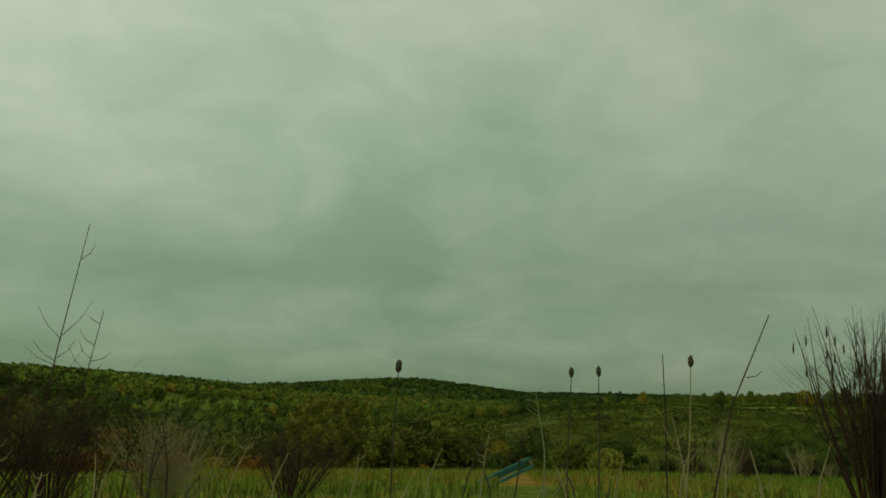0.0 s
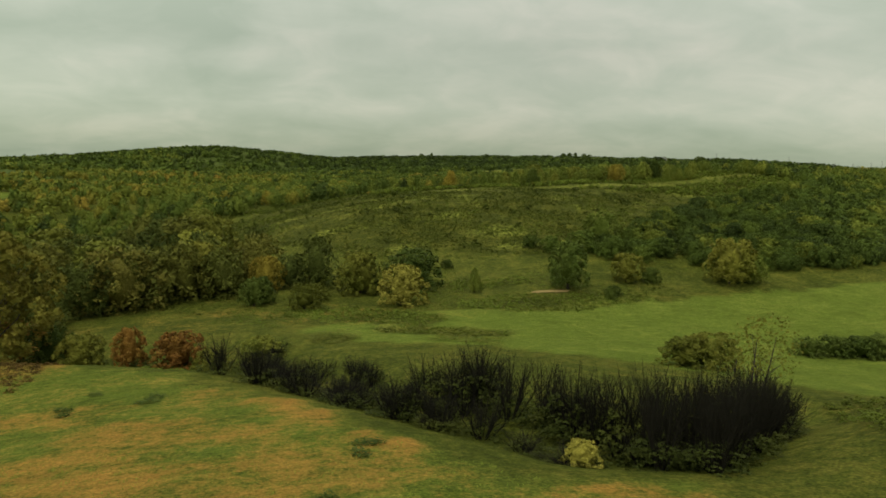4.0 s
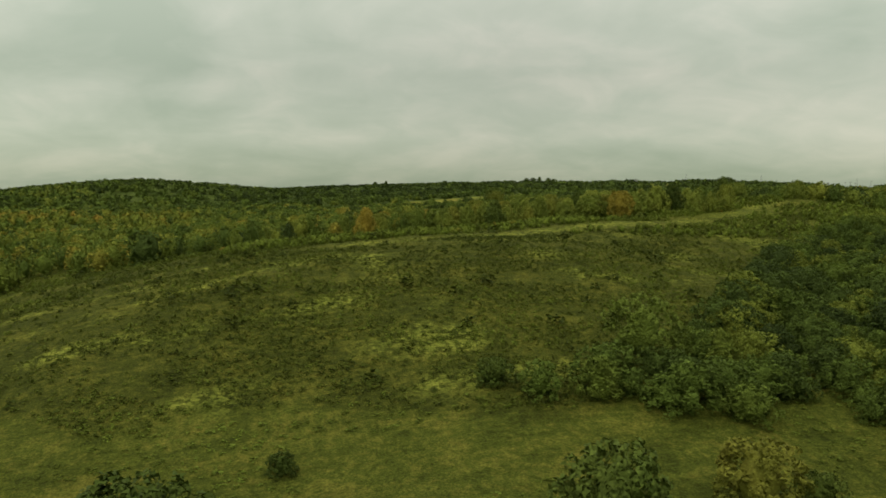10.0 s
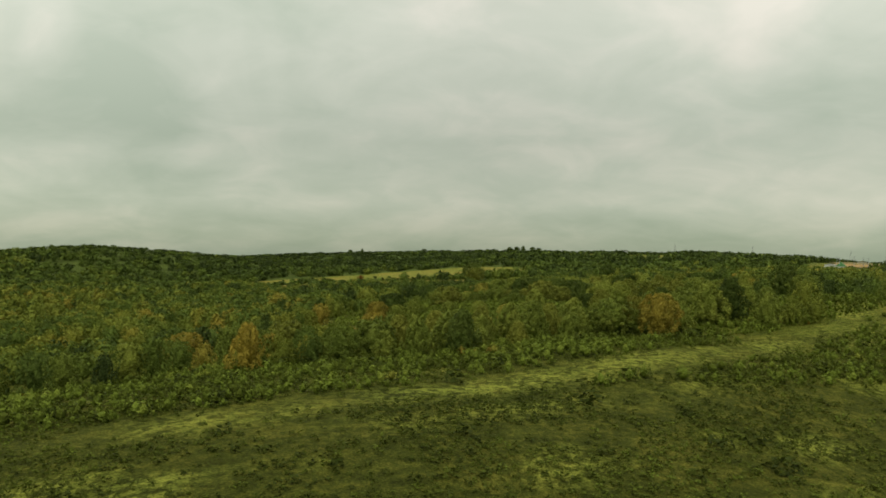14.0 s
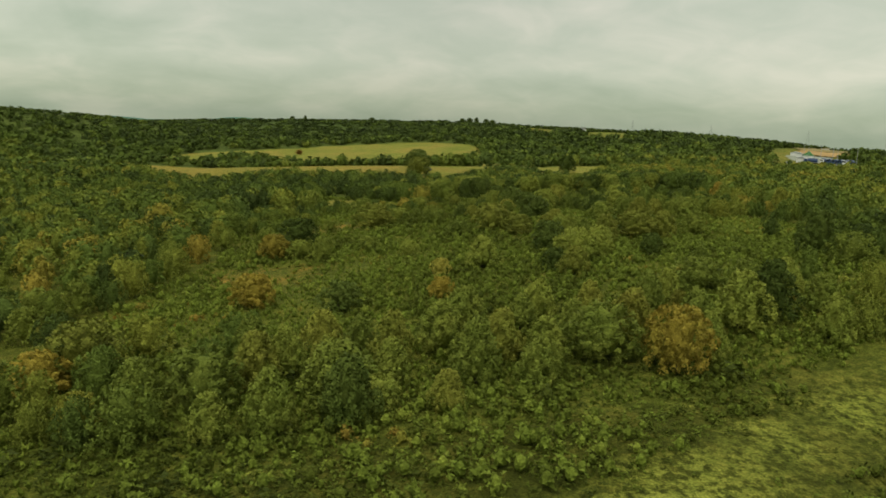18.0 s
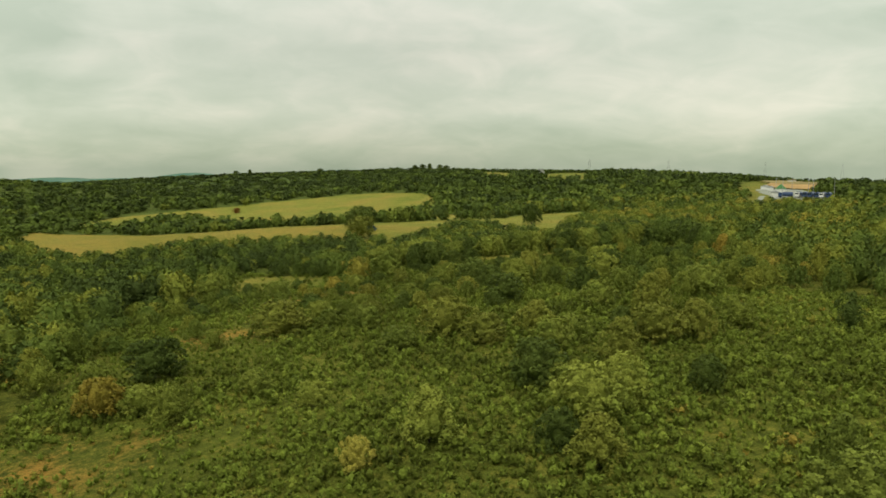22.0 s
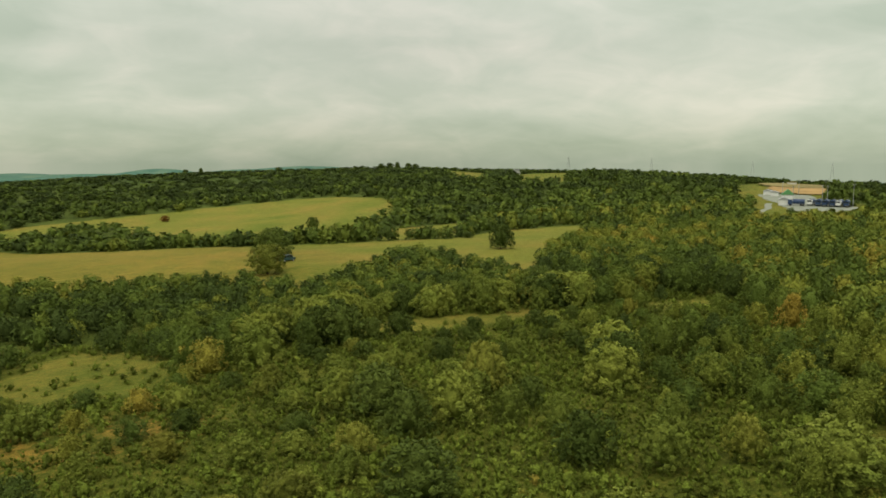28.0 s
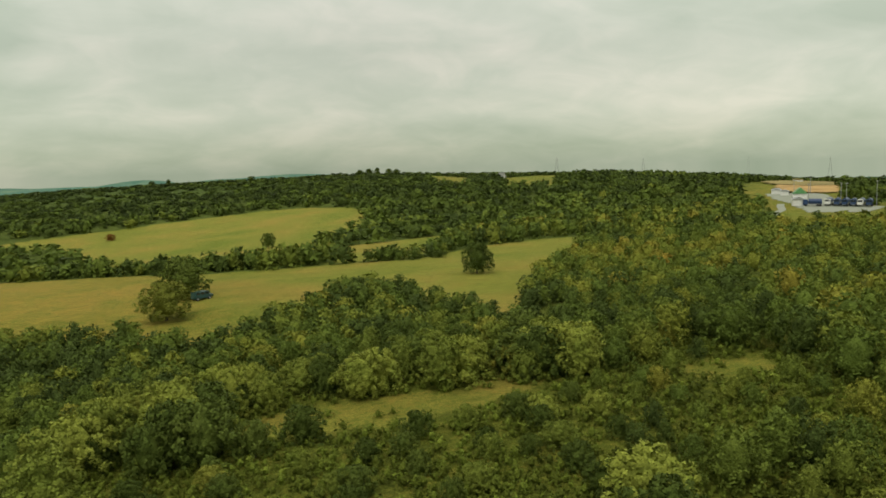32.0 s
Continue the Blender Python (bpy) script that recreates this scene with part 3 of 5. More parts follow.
def sprays(rng, centre, out, size, jitter=0.8):
    """A three-cornered leaf spray at each centre, facing roughly outwards."""
    k = len(centre)
    face = out + rng.normal(size=(k, 3)) * jitter
    face /= np.linalg.norm(face, axis=1)[:, None]
    side = np.cross(face, rng.normal(size=(k, 3)))
    side /= np.linalg.norm(side, axis=1)[:, None]
    along = np.cross(face, side)
    q = (size * rng.uniform(0.55, 1.4, k))[:, None]
    verts = np.stack([centre - along * q * 0.8 - side * q * 0.75, centre - along * q * 0.5 + side * q * 0.85, centre + along * q * 1.2 - face * q * 0.3], 1).reshape(-1, 3)
    return verts, np.arange(3 * k).reshape(-1, 3)


def unit(v):
    return v / (np.linalg.norm(v, axis=1)[:, None] + 1e-9)


def leafy_crown(rng, kind, count, leaf, clumps=34, core=2):
    """A crown within a unit box (1 wide, 1 high, its foot at 0): rounded shoots of leaf sprays on an uneven body. Corners, faces and the way each corner looks."""
    z = 0.05 + 0.9 * ((np.arange(clumps) + rng.uniform(0, 1, clumps)) / clumps) ** 0.9
    turn = np.arange(clumps) * 2.399 + rng.uniform(-0.6, 0.6, clumps)
    r = rng.uniform(0.6, 1.25, clumps) * 0.78 / math.sqrt(clumps)
    phase = rng.uniform(0, 6.283, 3)
    lobes = 1 + 0.13 * np.sin(2 * turn + phase[0] + 3 * z) + 0.10 * np.sin(3 * turn + phase[1] - 5 * z)
    reach = np.clip(girth(kind, z) - r * 0.55, 0.0, 1) * rng.uniform(0.72, 1.08, clumps) * lobes * np.where(rng.random(clumps) < 0.26, 0.55, 1.0)
    mids = np.stack([np.cos(turn) * reach, np.sin(turn) * reach, z - r * 0.5], 1)
    mids[-1] = (0.03, 0.0, 0.97 - r[-1])
    pick = rng.choice(clumps, count, p=r**2 / (r**2).sum())
    away = np.stack([np.cos(turn), np.sin(turn), 0 * turn], 1)[pick]
    out = unit(sphere_points(rng, count) + away * 0.45 + (0, 0, 0.45))
    place = mids[pick] + out * r[pick][:, None] * (1, 1, 1.6 if kind == "tall" else 1.2) * rng.uniform(0.7, 1.2, count)[:, None]
    place[:, 2] = np.clip(place[:, 2], 0.015, 1.03)
    v, f = sprays(rng, place, out + (0, 0, 0.2), np.full(count, leaf))
    own = unit(np.cross(v[f[:, 1]] - v[f[:, 0]], v[f[:, 2]] - v[f[:, 0]]))
    way = unit(out * 0.9 + away * 0.25 + (0, 0, 0.12))
    turned = (own * way).sum(1) < 0
    f = np.where(turned[:, None], f[:, ::-1], f)
    lean = 0.28 if count > 300 else 0.12
    way = unit(way * (1 - lean) + np.where(turned[:, None], -own, own) * lean)
    looks = np.repeat(way, 3, axis=0)
    if not core:
        return v, f, looks
    b, bf = ball(rng, core, 0.0)
    high = 0.06 + 0.8 * (b[:, 2] * 0.5 + 0.5)
    side = np.arctan2(b[:, 1], b[:, 0])
    body = 0.46 * np.sqrt(np.clip(1 - b[:, 2] ** 2, 0, 1)) ** 0.6 * girth(kind, high) * (1 + 0.13 * np.sin(2 * side + phase[0] + 3 * high)) * (1 + rng.normal(size=len(b)) * 0.1)
    inner = np.stack([np.cos(side) * body, np.sin(side) * body, high], 1)
    return (*gather([(v, f), (inner, bf)]), np.concatenate([looks, unit(b * (1, 1, 0.7))]))


def crown_shape(*args):
    return leafy_crown(*args)[:2]


def ball(rng, level, rough=0.22):
    bm = bmesh.new()
    bmesh.ops.create_icosphere(bm, subdivisions=level, radius=1.0)
    v = np.array([p.co for p in bm.verts])
    f = np.array([[p.index for p in q.verts] for q in bm.faces])
    bm.free()
    return v * (1 + rng.normal(size=(len(v), 1)) * rough), f


def tube(points, radii, sides=6):
    """A tapered tube along points."""
    verts, faces = [], []
    for k, (p, r) in enumerate(zip(points, radii)):
        p = Vector(p)
        ahead = (Vector(points[min(k + 1, len(points) - 1)]) - Vector(points[max(k - 1, 0)])).normalized()
        side = ahead.orthogonal().normalized()
        other = ahead.cross(side)
        for s in range(sides):
            a = 6.283185 * s / sides
            verts.append(p + (side * math.cos(a) + other * math.sin(a)) * r)
    for k in range(len(points) - 1):
        for s in range(sides):
            t = (s + 1) % sides
            faces.append((k * sides + s, k * sides + t, (k + 1) * sides + t))
            faces.append((k * sides + s, (k + 1) * sides + t, (k + 1) * sides + s))
    return np.array(verts), np.array(faces)


def gather(pieces):
    verts, faces, at = [], [], 0
    for v, f in pieces:
        verts.append(v)
        faces.append(f + at)
        at += len(v)
    return np.concatenate(verts), np.concatenate(faces)


def branching(rng, tall, wide, stems, twigs, thick):
    """Stems that fork into limbs and twigs."""
    pieces = []
    for _ in range(stems):
        lean, turn = rng.uniform(0.02, 0.32) * wide / 2, rng.uniform(0, 6.283)
        foot = np.array([math.cos(turn), math.sin(turn), 0]) * (lean * 0.5 if stems > 1 else 0)
        top = foot + np.array([math.cos(turn) * lean * 2, math.sin(turn) * lean * 2, tall * rng.uniform(0.75, 1.0)])
        bend = (foot + top) / 2 + rng.normal(size=3) * 0.05 * tall
        pieces.append(tube([foot, bend, top], [thick, thick * 0.6, thick * 0.12], 5))
        for _ in range(twigs):
            s = rng.uniform(0.25, 0.9)
            a = foot * (1 - s) ** 2 + bend * 2 * s * (1 - s) + top * s * s
            t2, reach = rng.uniform(0, 6.283), wide * 0.5 * rng.uniform(0.3, 0.9) * (1.1 - s)
            b = a + np.array([math.cos(t2) * reach, math.sin(t2) * reach, reach * rng.uniform(0.5, 1.5)])
            c = a * 0.45 + b * 0.55 + rng.normal(size=3) * 0.06 * reach
            pieces.append(tube([a, c, b], [thick * 0.4 * (1.2 - s), thick * 0.25 * (1.2 - s), thick * 0.06], 3 if stems > 1 else 4))
    pieces = [(v, f) for v, f in pieces]
    return gather(pieces)


def thing(name, label, category, group=""):
    return tagged(new(name), label, category, group)


def part(name, me, parent, label=""):
    ob = new(name, me)
    ob.parent = parent
    if label:
        ob["label"] = label
    return ob


WORDS = {"green": "mid-green leafy", "olive": "olive-green leafy", "dark": "dark green leafy", "brown": "brownish-green", "orange": "orange-tinged autumn", "red": "russet-red autumn", "yellow": "pale yellow-green"}
PATTERNS = {}


def tree_pattern(hue, kind, variant):
    """One tree in its own unit size, built once."""
    key = (hue, kind, variant)
    if key in PATTERNS:
        return PATTERNS[key]
    rng = np.random.default_rng(abs(sum(ord(c) * (k + 3) for k, c in enumerate(hue + kind))) + variant * 77)
    crown_me = crown_mesh("crown", *leafy_crown(rng, kind, 5200, 0.0225, 130, 2), M_LEAF[hue])
    trunk_me = mesh_of("trunk", *branching(rng, 0.78, 0.5, 1 if kind != "bush" else 4, 7, 0.03 if kind != "bush" else 0.018), M_BARK)
    PATTERNS[key] = (crown_me, trunk_me)
    return PATTERNS[key]


def plant_tree(x, y, tall, wide, hue, kind, variant=0, words="", group="trees of the young wood", name=""):
    crown_me, trunk_me = tree_pattern(hue, kind, variant % 3)
    low = kind == "bush"
    wide = min(wide, 1.6 * tall)
    ob = thing(name or ("bush" if low else "tree"), words or f"{WORDS[hue]} {'broad low bush' if low else 'young tree with a full crown'} on rough grass", "bush" if low else "tree", group)
    ob.matrix_basis = pose(x, y, float(height(x, y)) - 0.08, 0, 0, (x * 37 + y * 91) % 360) @ Matrix.Diagonal((wide * 1.05, wide * 1.05, tall * 1.02, 1))
    lift = 0.0 if low else 0.05
    p = part("crown", crown_me, ob)
    p.location.z, p.scale.z = lift, 1 - lift
    part("trunk", trunk_me, ob)
    return ob


def bake(name, shapes, spots, mat, label, category):
    """Many plants joined into one mesh. spots: x, y, width, height, turn, hue."""
    spots = np.asarray(spots, float)
    zs = height(spots[:, 0], spots[:, 1])
    which = np.arange(len(spots)) % len(shapes)
    verts, faces, hues, normals, at = [], [], [], [], 0
    for k, (v, f, *looks) in enumerate(shapes):
        some = spots[which == k]
        if not len(some):
            continue
        c, s = np.cos(some[:, 4])[:, None], np.sin(some[:, 4])[:, None]
        wide, tall = some[:, 2][:, None], some[:, 3][:, None]
        x = (v[:, 0] * c - v[:, 1] * s) * wide + some[:, 0][:, None]
        y = (v[:, 0] * s + v[:, 1] * c) * wide + some[:, 1][:, None]
        z = v[:, 2] * tall + zs[which == k][:, None] - 0.06
        verts.append(np.stack([x, y, z], -1).reshape(-1, 3))
        faces.append((f[None] + (np.arange(len(some)) * len(v))[:, None, None] + at).reshape(-1, f.shape[1]))
        hues.append(np.repeat(some[:, 5], len(v)))
        if looks:
            way_out = looks[0]
            nx, ny = way_out[:, 0] * c - way_out[:, 1] * s, way_out[:, 0] * s + way_out[:, 1] * c
            normals.append(np.stack([nx, ny, np.broadcast_to(way_out[:, 2], nx.shape)], -1).reshape(-1, 3))
        at += len(some) * len(v)
    me = mesh_of(name, np.concatenate(verts), np.concatenate(faces), mat, np.concatenate(hues), bool(normals), np.concatenate(normals) if normals else None)
    return tagged(new(name, me), label, category, kind="stuff")


# ---- woods ----
BARE_GROUND = [LOWER_FIELD, UPPER_FIELD, MID_STRIP, *GLADES]


def scatter(rng, low, high, space):
    """Places on a jittered grid."""
    xs, ys = np.arange(low[0], high[0], space), np.arange(low[1], high[1], space)
    gx, gy = np.meshgrid(xs, ys)
    gx = gx + (np.arange(len(ys)) % 2)[:, None] * space / 2
    return (gx + rng.uniform(-0.42, 0.42, gx.shape) * space).ravel(), (gy + rng.uniform(-0.42, 0.42, gy.shape) * space).ravel()


THICKET = [(57, 152), (68, 156), (80, 160), (92, 172), (110, 188), (135, 206), (230, 235), (240, 142), (92, 140), (78, 143), (66, 147)]


def wooded(x, y):
    """How likely a tree stands at a place."""
    p = np.where(y > 232, 0.92, 0.0)
    p = np.where(within(x, y, FERN), 0.085, p)
    p = np.where((y > 229) & (y < 246) & (x > 46) & (x < 140), 0.85, p)
    p = np.where((y > 316) & (y < 356) & (x > 100) & (x < 185), 0.42, p)
    edge = 18 - (y - 140) * 0.5 + (rough_noise(x, y, 20, 3) - 0.5) * 14
    p = np.where((x < edge) & (y > 112 + np.clip((x + 30) * 0.75, 0, 26)) & (y <= 232), 0.62, p)
    p = np.where(within(x + (rough_noise(x, y, 15, 4) - 0.5) * 5, y, THICKET), 1.0, p)
    p = np.where((y > 226) & (y < 250) & (x < 56), 0.7, p)
    p = p * np.where((rough_noise(x, y, 30, 8) < 0.38) & (y > 250), 0.5, 1.0)
    for shape in (*BARE_GROUND, *WEST_GLADES, *RIDGE_FIELDS, YARD):
        p = np.where(within(x, y, shape), 0.0, p)
    p = np.where(y < np.interp(x, [p[0] for p in CREST], [p[1] for p in CREST]) + 3, 0.0, p)
    return np.where((y <= 232) & within(x, y, MEADOW), 0.0, p)


def hue_of(x, y, rng):
    base = 0.34 + (rough_noise(x, y, 45, 61) - 0.5) * 0.55
    warm = np.clip((150 - x - 0.1 * y) / 140, 0, 1) * np.where(y > 226, 0.2, 0.06)
    east = np.clip((x - 200) / 100, 0, 1) * np.where(y < 470, 0.17, 0.0)
    hue = base + warm + east + rng.normal(size=np.shape(x)) * 0.18
    hue = np.where(y < 226, hue * 0.62, hue)
    return np.clip(np.where((y < 226) & (rng.random(np.shape(x)) < 0.12), 0.62, hue), 0, 1)


def build_woods():
    rng = np.random.default_rng(5)
    near, mid, thin, far = [], [], [], []
    for k in range(6):
        kind = ("round", "tall", "bush")[k % 3]
        near.append(leafy_crown(rng, kind, 1850, 0.0275, 84, 1))
        mid.append(leafy_crown(rng, "round" if k % 2 else kind, 320, 0.055, 34, 2))
        thin.append(leafy_crown(rng, "round", 110, 0.10, 14, 1))
        far.append(leafy_crown(rng, "round", 44, 0.15, 9, 1))
    # the near half of the woods: small growth by the heath, broader crowns further on
    x, y = scatter(rng, (-150, 90), (430, 330), 4.4)
    x2, y2 = scatter(rng, (-110, 330), (430, 560), 4.9)
    x3, y3 = scatter(rng, (40, 140), (240, 236), 3.7)
    x4, y4 = scatter(rng, (40, 384), (240, 500), 3.9)
    x3, y3 = np.concatenate([x3, x4]), np.concatenate([y3, y4])
    thick = within(x3, y3, THICKET) | (y3 > 380)
    x, y = np.concatenate([x, x2, x3[thick]]), np.concatenate([y, y2, y3[thick]])
    keep = rng.random(len(x)) < wooded(x, y)
    for tx, ty, *_ in SINGLES:
        keep &= np.hypot(x - tx, y - ty) > 3.6
    keep &= (x > -150 + 0.12 * y) & (x < 60 + y * 0.85)
    x, y = x[keep], y[keep]
    k = len(x)
    tall = rng.uniform(3.2, 7.0, k) * (0.72 + 0.55 * rough_noise(x, y, 26, 15))
    tall = np.where(y > 330, rng.uniform(3.4, 6.6, k) * (0.75 + 0.5 * rough_noise(x, y, 26, 15)), tall)
    tall = np.where((y < 228) & (x < 60), tall * (0.6 + 1.1 * value_noise(x, y, 9, 13)), tall)
    small = within(x, y, THICKET)
    tall = np.where((y > 358) & (y < 378) & (x > 150) & (x < 222), rng.uniform(2.0, 3.4, k), tall)
    tall = np.where(small, rng.uniform(2.0, 3.8, k), tall)
    row = (y > 229) & (y < 246) & (x > 46) & (x < 140)
    tall = np.where(row, rng.uniform(3.0, 4.8, k), tall)
    hue = hue_of(x, y, rng)
    tall = np.where(small, tall * (0.55 + 0.9 * rough_noise(x, y, 12, 19)), tall)
    hue = np.where(small, np.where(rng.random(k) < 0.13, np.minimum(hue * 1.6, 0.58), hue * 0.8), hue)
    hue = np.where(row, np.clip(hue + 0.03, 0.22, 0.9), hue)
    hue = np.where(y > 330, np.clip(hue - 0.05, 0.05, 1), hue)
    wide = tall * np.where(y > 330, rng.uniform(0.85, 1.2, k), rng.uniform(0.72, 1.1, k))
    wide = np.where(small, tall * rng.uniform(1.2, 1.8, k), wide)
    wide = np.where(row, tall * rng.uniform(0.78, 1.05, k), wide)
    # lower growth on the ridge and in front of the stubble fields and the glades
    cap = np.where((y > 228) & (x > 55) & (x < 200) & (y < 340), 5.0, np.where((y > 228) & (x <= 55), 4.2, 6.4))
    cap = np.where((y > 315) & (y < 352) & (x > 90) & (x < 148), 3.0, cap)
    cap = np.where((y > 350) & (y < 374) & (x > 92) & (x < 215), 2.8, cap)
    cap = np.where((y > 396) & (x > 50) & (x < 300) & (y < 500), 4.3, cap)
    cap = np.where(row, 6.4, cap)
    over = cap < tall
    shrunk = np.where(over, cap * rng.uniform(0.75, 1.0, k), tall)
    wide, tall = np.minimum(wide * (shrunk / tall) ** 0.2, shrunk * np.where(small, 1.6, 1.3)), shrunk
    spots = np.stack([x, y, wide, tall, rng.uniform(0, 6.28, k), hue], 1)
    line = np.abs(x - (0.5 * y - 15))
    single = (line < 30) & (y > 228) & (y < 400)
    single &= np.cumsum(single) <= 260
    close = (((line < 62) & (y < 410)) | ((y < 215) & (np.abs(x - 40) < 75) & ~small)) & ~single
    edge = (x < 30) & (y < 200) & ~single
    outer = ~close & ~single & ~edge & (line < 150) & (y < 480)
    close &= ~edge
    old = spots[edge & (rng.random(k) < 0.62)]
    grown = 1.2 + 0.5 * rough_noise(old[:, 0], old[:, 1], 7, 87)
    old[:, 2] *= grown * 1.1
    old[:, 3] *= np.where(old[:, 1] < 125, 0.8, grown)
    old[:, 5] = np.clip(0.14 + 0.56 * rng.random(len(old)) ** 1.4 + np.clip((-20 - old[:, 0]) / 60, 0, 0.3) * (old[:, 1] < 135), 0, 1)
    bake("edge_woodland", near, old, M_EDGE, "brownish olive wood of round trees below the mown field", "wood")
    bake("woodland", near, spots[close], M_WOOD, "mixed young oak woodland in early autumn leaf", "wood")
    bake("outer_woodland", mid, spots[outer], M_WOOD, "mixed green woodland with a few turning trees", "wood")
    bake("field_woodland", thin, spots[~close & ~single & ~outer & ~edge], M_WOOD, "mixed woodland around the stubble fields", "wood")
    for j, (tx, ty, wide, high, _, h) in enumerate(spots[single]):
        colour = "dark" if h < 0.2 else "green" if h < 0.5 else "olive" if h < 0.76 else "brown" if h < 0.87 else "orange"
        plant_tree(tx, ty, high, wide, colour, ("tall" if ty < 248 else ("round", "tall")[j % 2]) if ty < 330 else ("round", "bush")[j % 2], j)
    # the far half
    x, y = scatter(rng, (-900, 900), (1300, 1700), 13.0)
    x2, y2 = scatter(rng, (-640, 90), (-130, 560), 8.0)
    x3, y3 = scatter(rng, (240, 200), (1000, 560), 8.0)
    x4, y4 = scatter(rng, (-560, 560), (880, 900), 7.6)
    x, y = np.concatenate([x, x2, x3, x4]), np.concatenate([y, y2, y3, y4])
    keep = (rng.random(len(x)) < np.where(y < 232, 0.85, wooded(x, y))) & ((y > 560) | (x < 0) | (x >= 60 + y * 0.85) | (x > 430)) & (x - 150 < 230 + y * 0.75) & (x > -50 - y * 0.62)
    x, y = x[keep], y[keep]
    along = np.arange(0, 1, 1 / 60)
    hx, hy = np.interp(along * (len(HEDGE) - 1), range(len(HEDGE)), [p[0] for p in HEDGE]), np.interp(along * (len(HEDGE) - 1), range(len(HEDGE)), [p[1] for p in HEDGE])
    x, y = np.concatenate([x, hx + rng.normal(size=60) * 1.5]), np.concatenate([y, hy + rng.normal(size=60) * 1.5])
    k = len(x)
    tall = rng.uniform(3.4, 6.0, k) * np.where(y > 800, 0.6, 1.0)
    wide = rng.uniform(6.0, 9.6, k) * np.where(y > 900, 1.45, 1.0)
    wide[-60:], tall[-60:] = rng.uniform(4.0, 6.5, 60), rng.uniform(3.2, 4.4, 60)
    spots = np.stack([x, y, wide, tall, rng.uniform(0, 6.28, k), np.clip(0.08 + hue_of(x, y, rng) * 0.62 - np.clip(np.hypot(x - 120, y - 250) - 250, 0, 500) / 500 * 0.26, 0, 1)], 1)
    bake("far_woodland", far, spots, M_WOOD, "distant dark green woodland covering the hills", "wood")


def build_scrub():
    rng = np.random.default_rng(11)
    domes, ferns = [], []
    for _ in range(5):
        out = sphere_points(rng, 17)
        out[:, 2] = np.abs(out[:, 2])
        place = out * (0.42, 0.42, 0.7) * rng.uniform(0.5, 1.1, 17)[:, None]
        domes.append(cards(rng, place + (0, 0, 0.1), out, np.full(17, 0.14)))
        turn = rng.uniform(0, 6.283, 7)
        lean = rng.uniform(0.3, 1.3, 7)
        up = np.stack([np.cos(turn) * lean, np.sin(turn) * lean, np.ones(7)], 1)
        place = up * (0.32, 0.32, 0.5) * rng.uniform(0.6, 1.2, 7)[:, None]
        side = np.stack([-np.sin(turn), np.cos(turn), 0 * turn], 1) * 0.15
        verts = np.stack([place * 0.15, place * 0.7 + side, place * 1.35, place * 0.7 - side], 1).reshape(-1, 3)
        four = np.arange(28).reshape(-1, 4)
        ferns.append((verts, np.concatenate([four[:, [0, 1, 2]], four[:, [0, 2, 3]]])))
    x, y = scatter(rng, (-20, 146), (170, 240), 0.72)
    away = from_line(x, y, RIDGE)
    keep = (within(x, y, HEATH) | ((y > 222) & (y < 240) & (x < 120))) & (rng.random(len(x)) < 0.22 + np.clip((rough_noise(x, y * 1.7, 8, 51) - 0.38) * 6, 0, 0.78)) & (away > 3.5 * rng.random(len(x)) + 1)
    x, y = x[keep], y[keep]
    k = len(x)
    size = rng.uniform(0.4, 0.85, k) * np.where(rng.random(k) < 0.012, 2.6, 1.0)
    hue = np.clip(0.28 + (rough_noise(x, y, 14, 53) - 0.5) * 0.6 + rng.normal(size=k) * 0.1 - (size > 1.25) * 0.3, 0, 1)
    bake("heath_scrub", domes, np.stack([x, y, size * 1.25, size * 0.75, rng.uniform(0, 6.28, k), hue], 1), M_SCRUB, "low dark olive heath scrub on the hillside", "scrub")
    shrubs = [leafy_crown(rng, "bush", 42, 0.105, 12, 1) for _ in range(6)]
    x, y = scatter(rng, (36, 206), (232, 410), 1.4)
    keep = (rng.random(len(x)) > 0.85 * bare_patch(x, y)) & (within(x, y, FERN) | (y > 316) | ((y < 230) & (from_line(x, y, RIDGE) > 3.5))) & (np.abs(x - (0.5 * y - 15)) < 75) & (rng.random(len(x)) < np.where(y > 338, 0.6, 0.25) + np.clip((rough_noise(x, y, 13, 57) - 0.36) * 6, 0, 0.7))
    for shape in BARE_GROUND:
        keep &= ~within(x + (rough_noise(x, y, 6, 33) - 0.5) * 9, y + (rough_noise(x, y, 6, 35) - 0.5) * 9, shape) | (rng.random(len(x)) < 0.11)
    x, y = x[keep], y[keep]
    k = len(x)
    size = rng.uniform(0.7, 1.5, k) * (0.75 + 0.5 * rough_noise(x, y, 8, 63))
    hue = np.clip(0.53 + (rough_noise(x, y, 18, 59) - 0.5) * 0.7 - (y > 345) * 0.1 + rng.normal(size=k) * 0.12, 0, 1)
    bake("low_shrubs", shrubs, np.stack([x, y, size * 1.15, size * 0.85, rng.uniform(0, 6.28, k), hue], 1), M_SCRUB, "low green shrubs and bracken between the trees", "shrub")
    x, y = scatter(rng, (36, 222), (216, 360), 0.8)
    keep = (rng.random(len(x)) > 0.9 * bare_patch(x, y)) & (within(x, y, FERN) | (y > 316)) & (rng.random(len(x)) < 0.85) & (np.abs(x - (0.5 * y - 15)) < 62)
    for shape in BARE_GROUND:
        keep &= ~within(x, y, shape)
    x, y = x[keep], y[keep]
    k = len(x)
    size = rng.uniform(0.5, 1.05, k) * (0.7 + 0.6 * rough_noise(x, y, 8, 63))
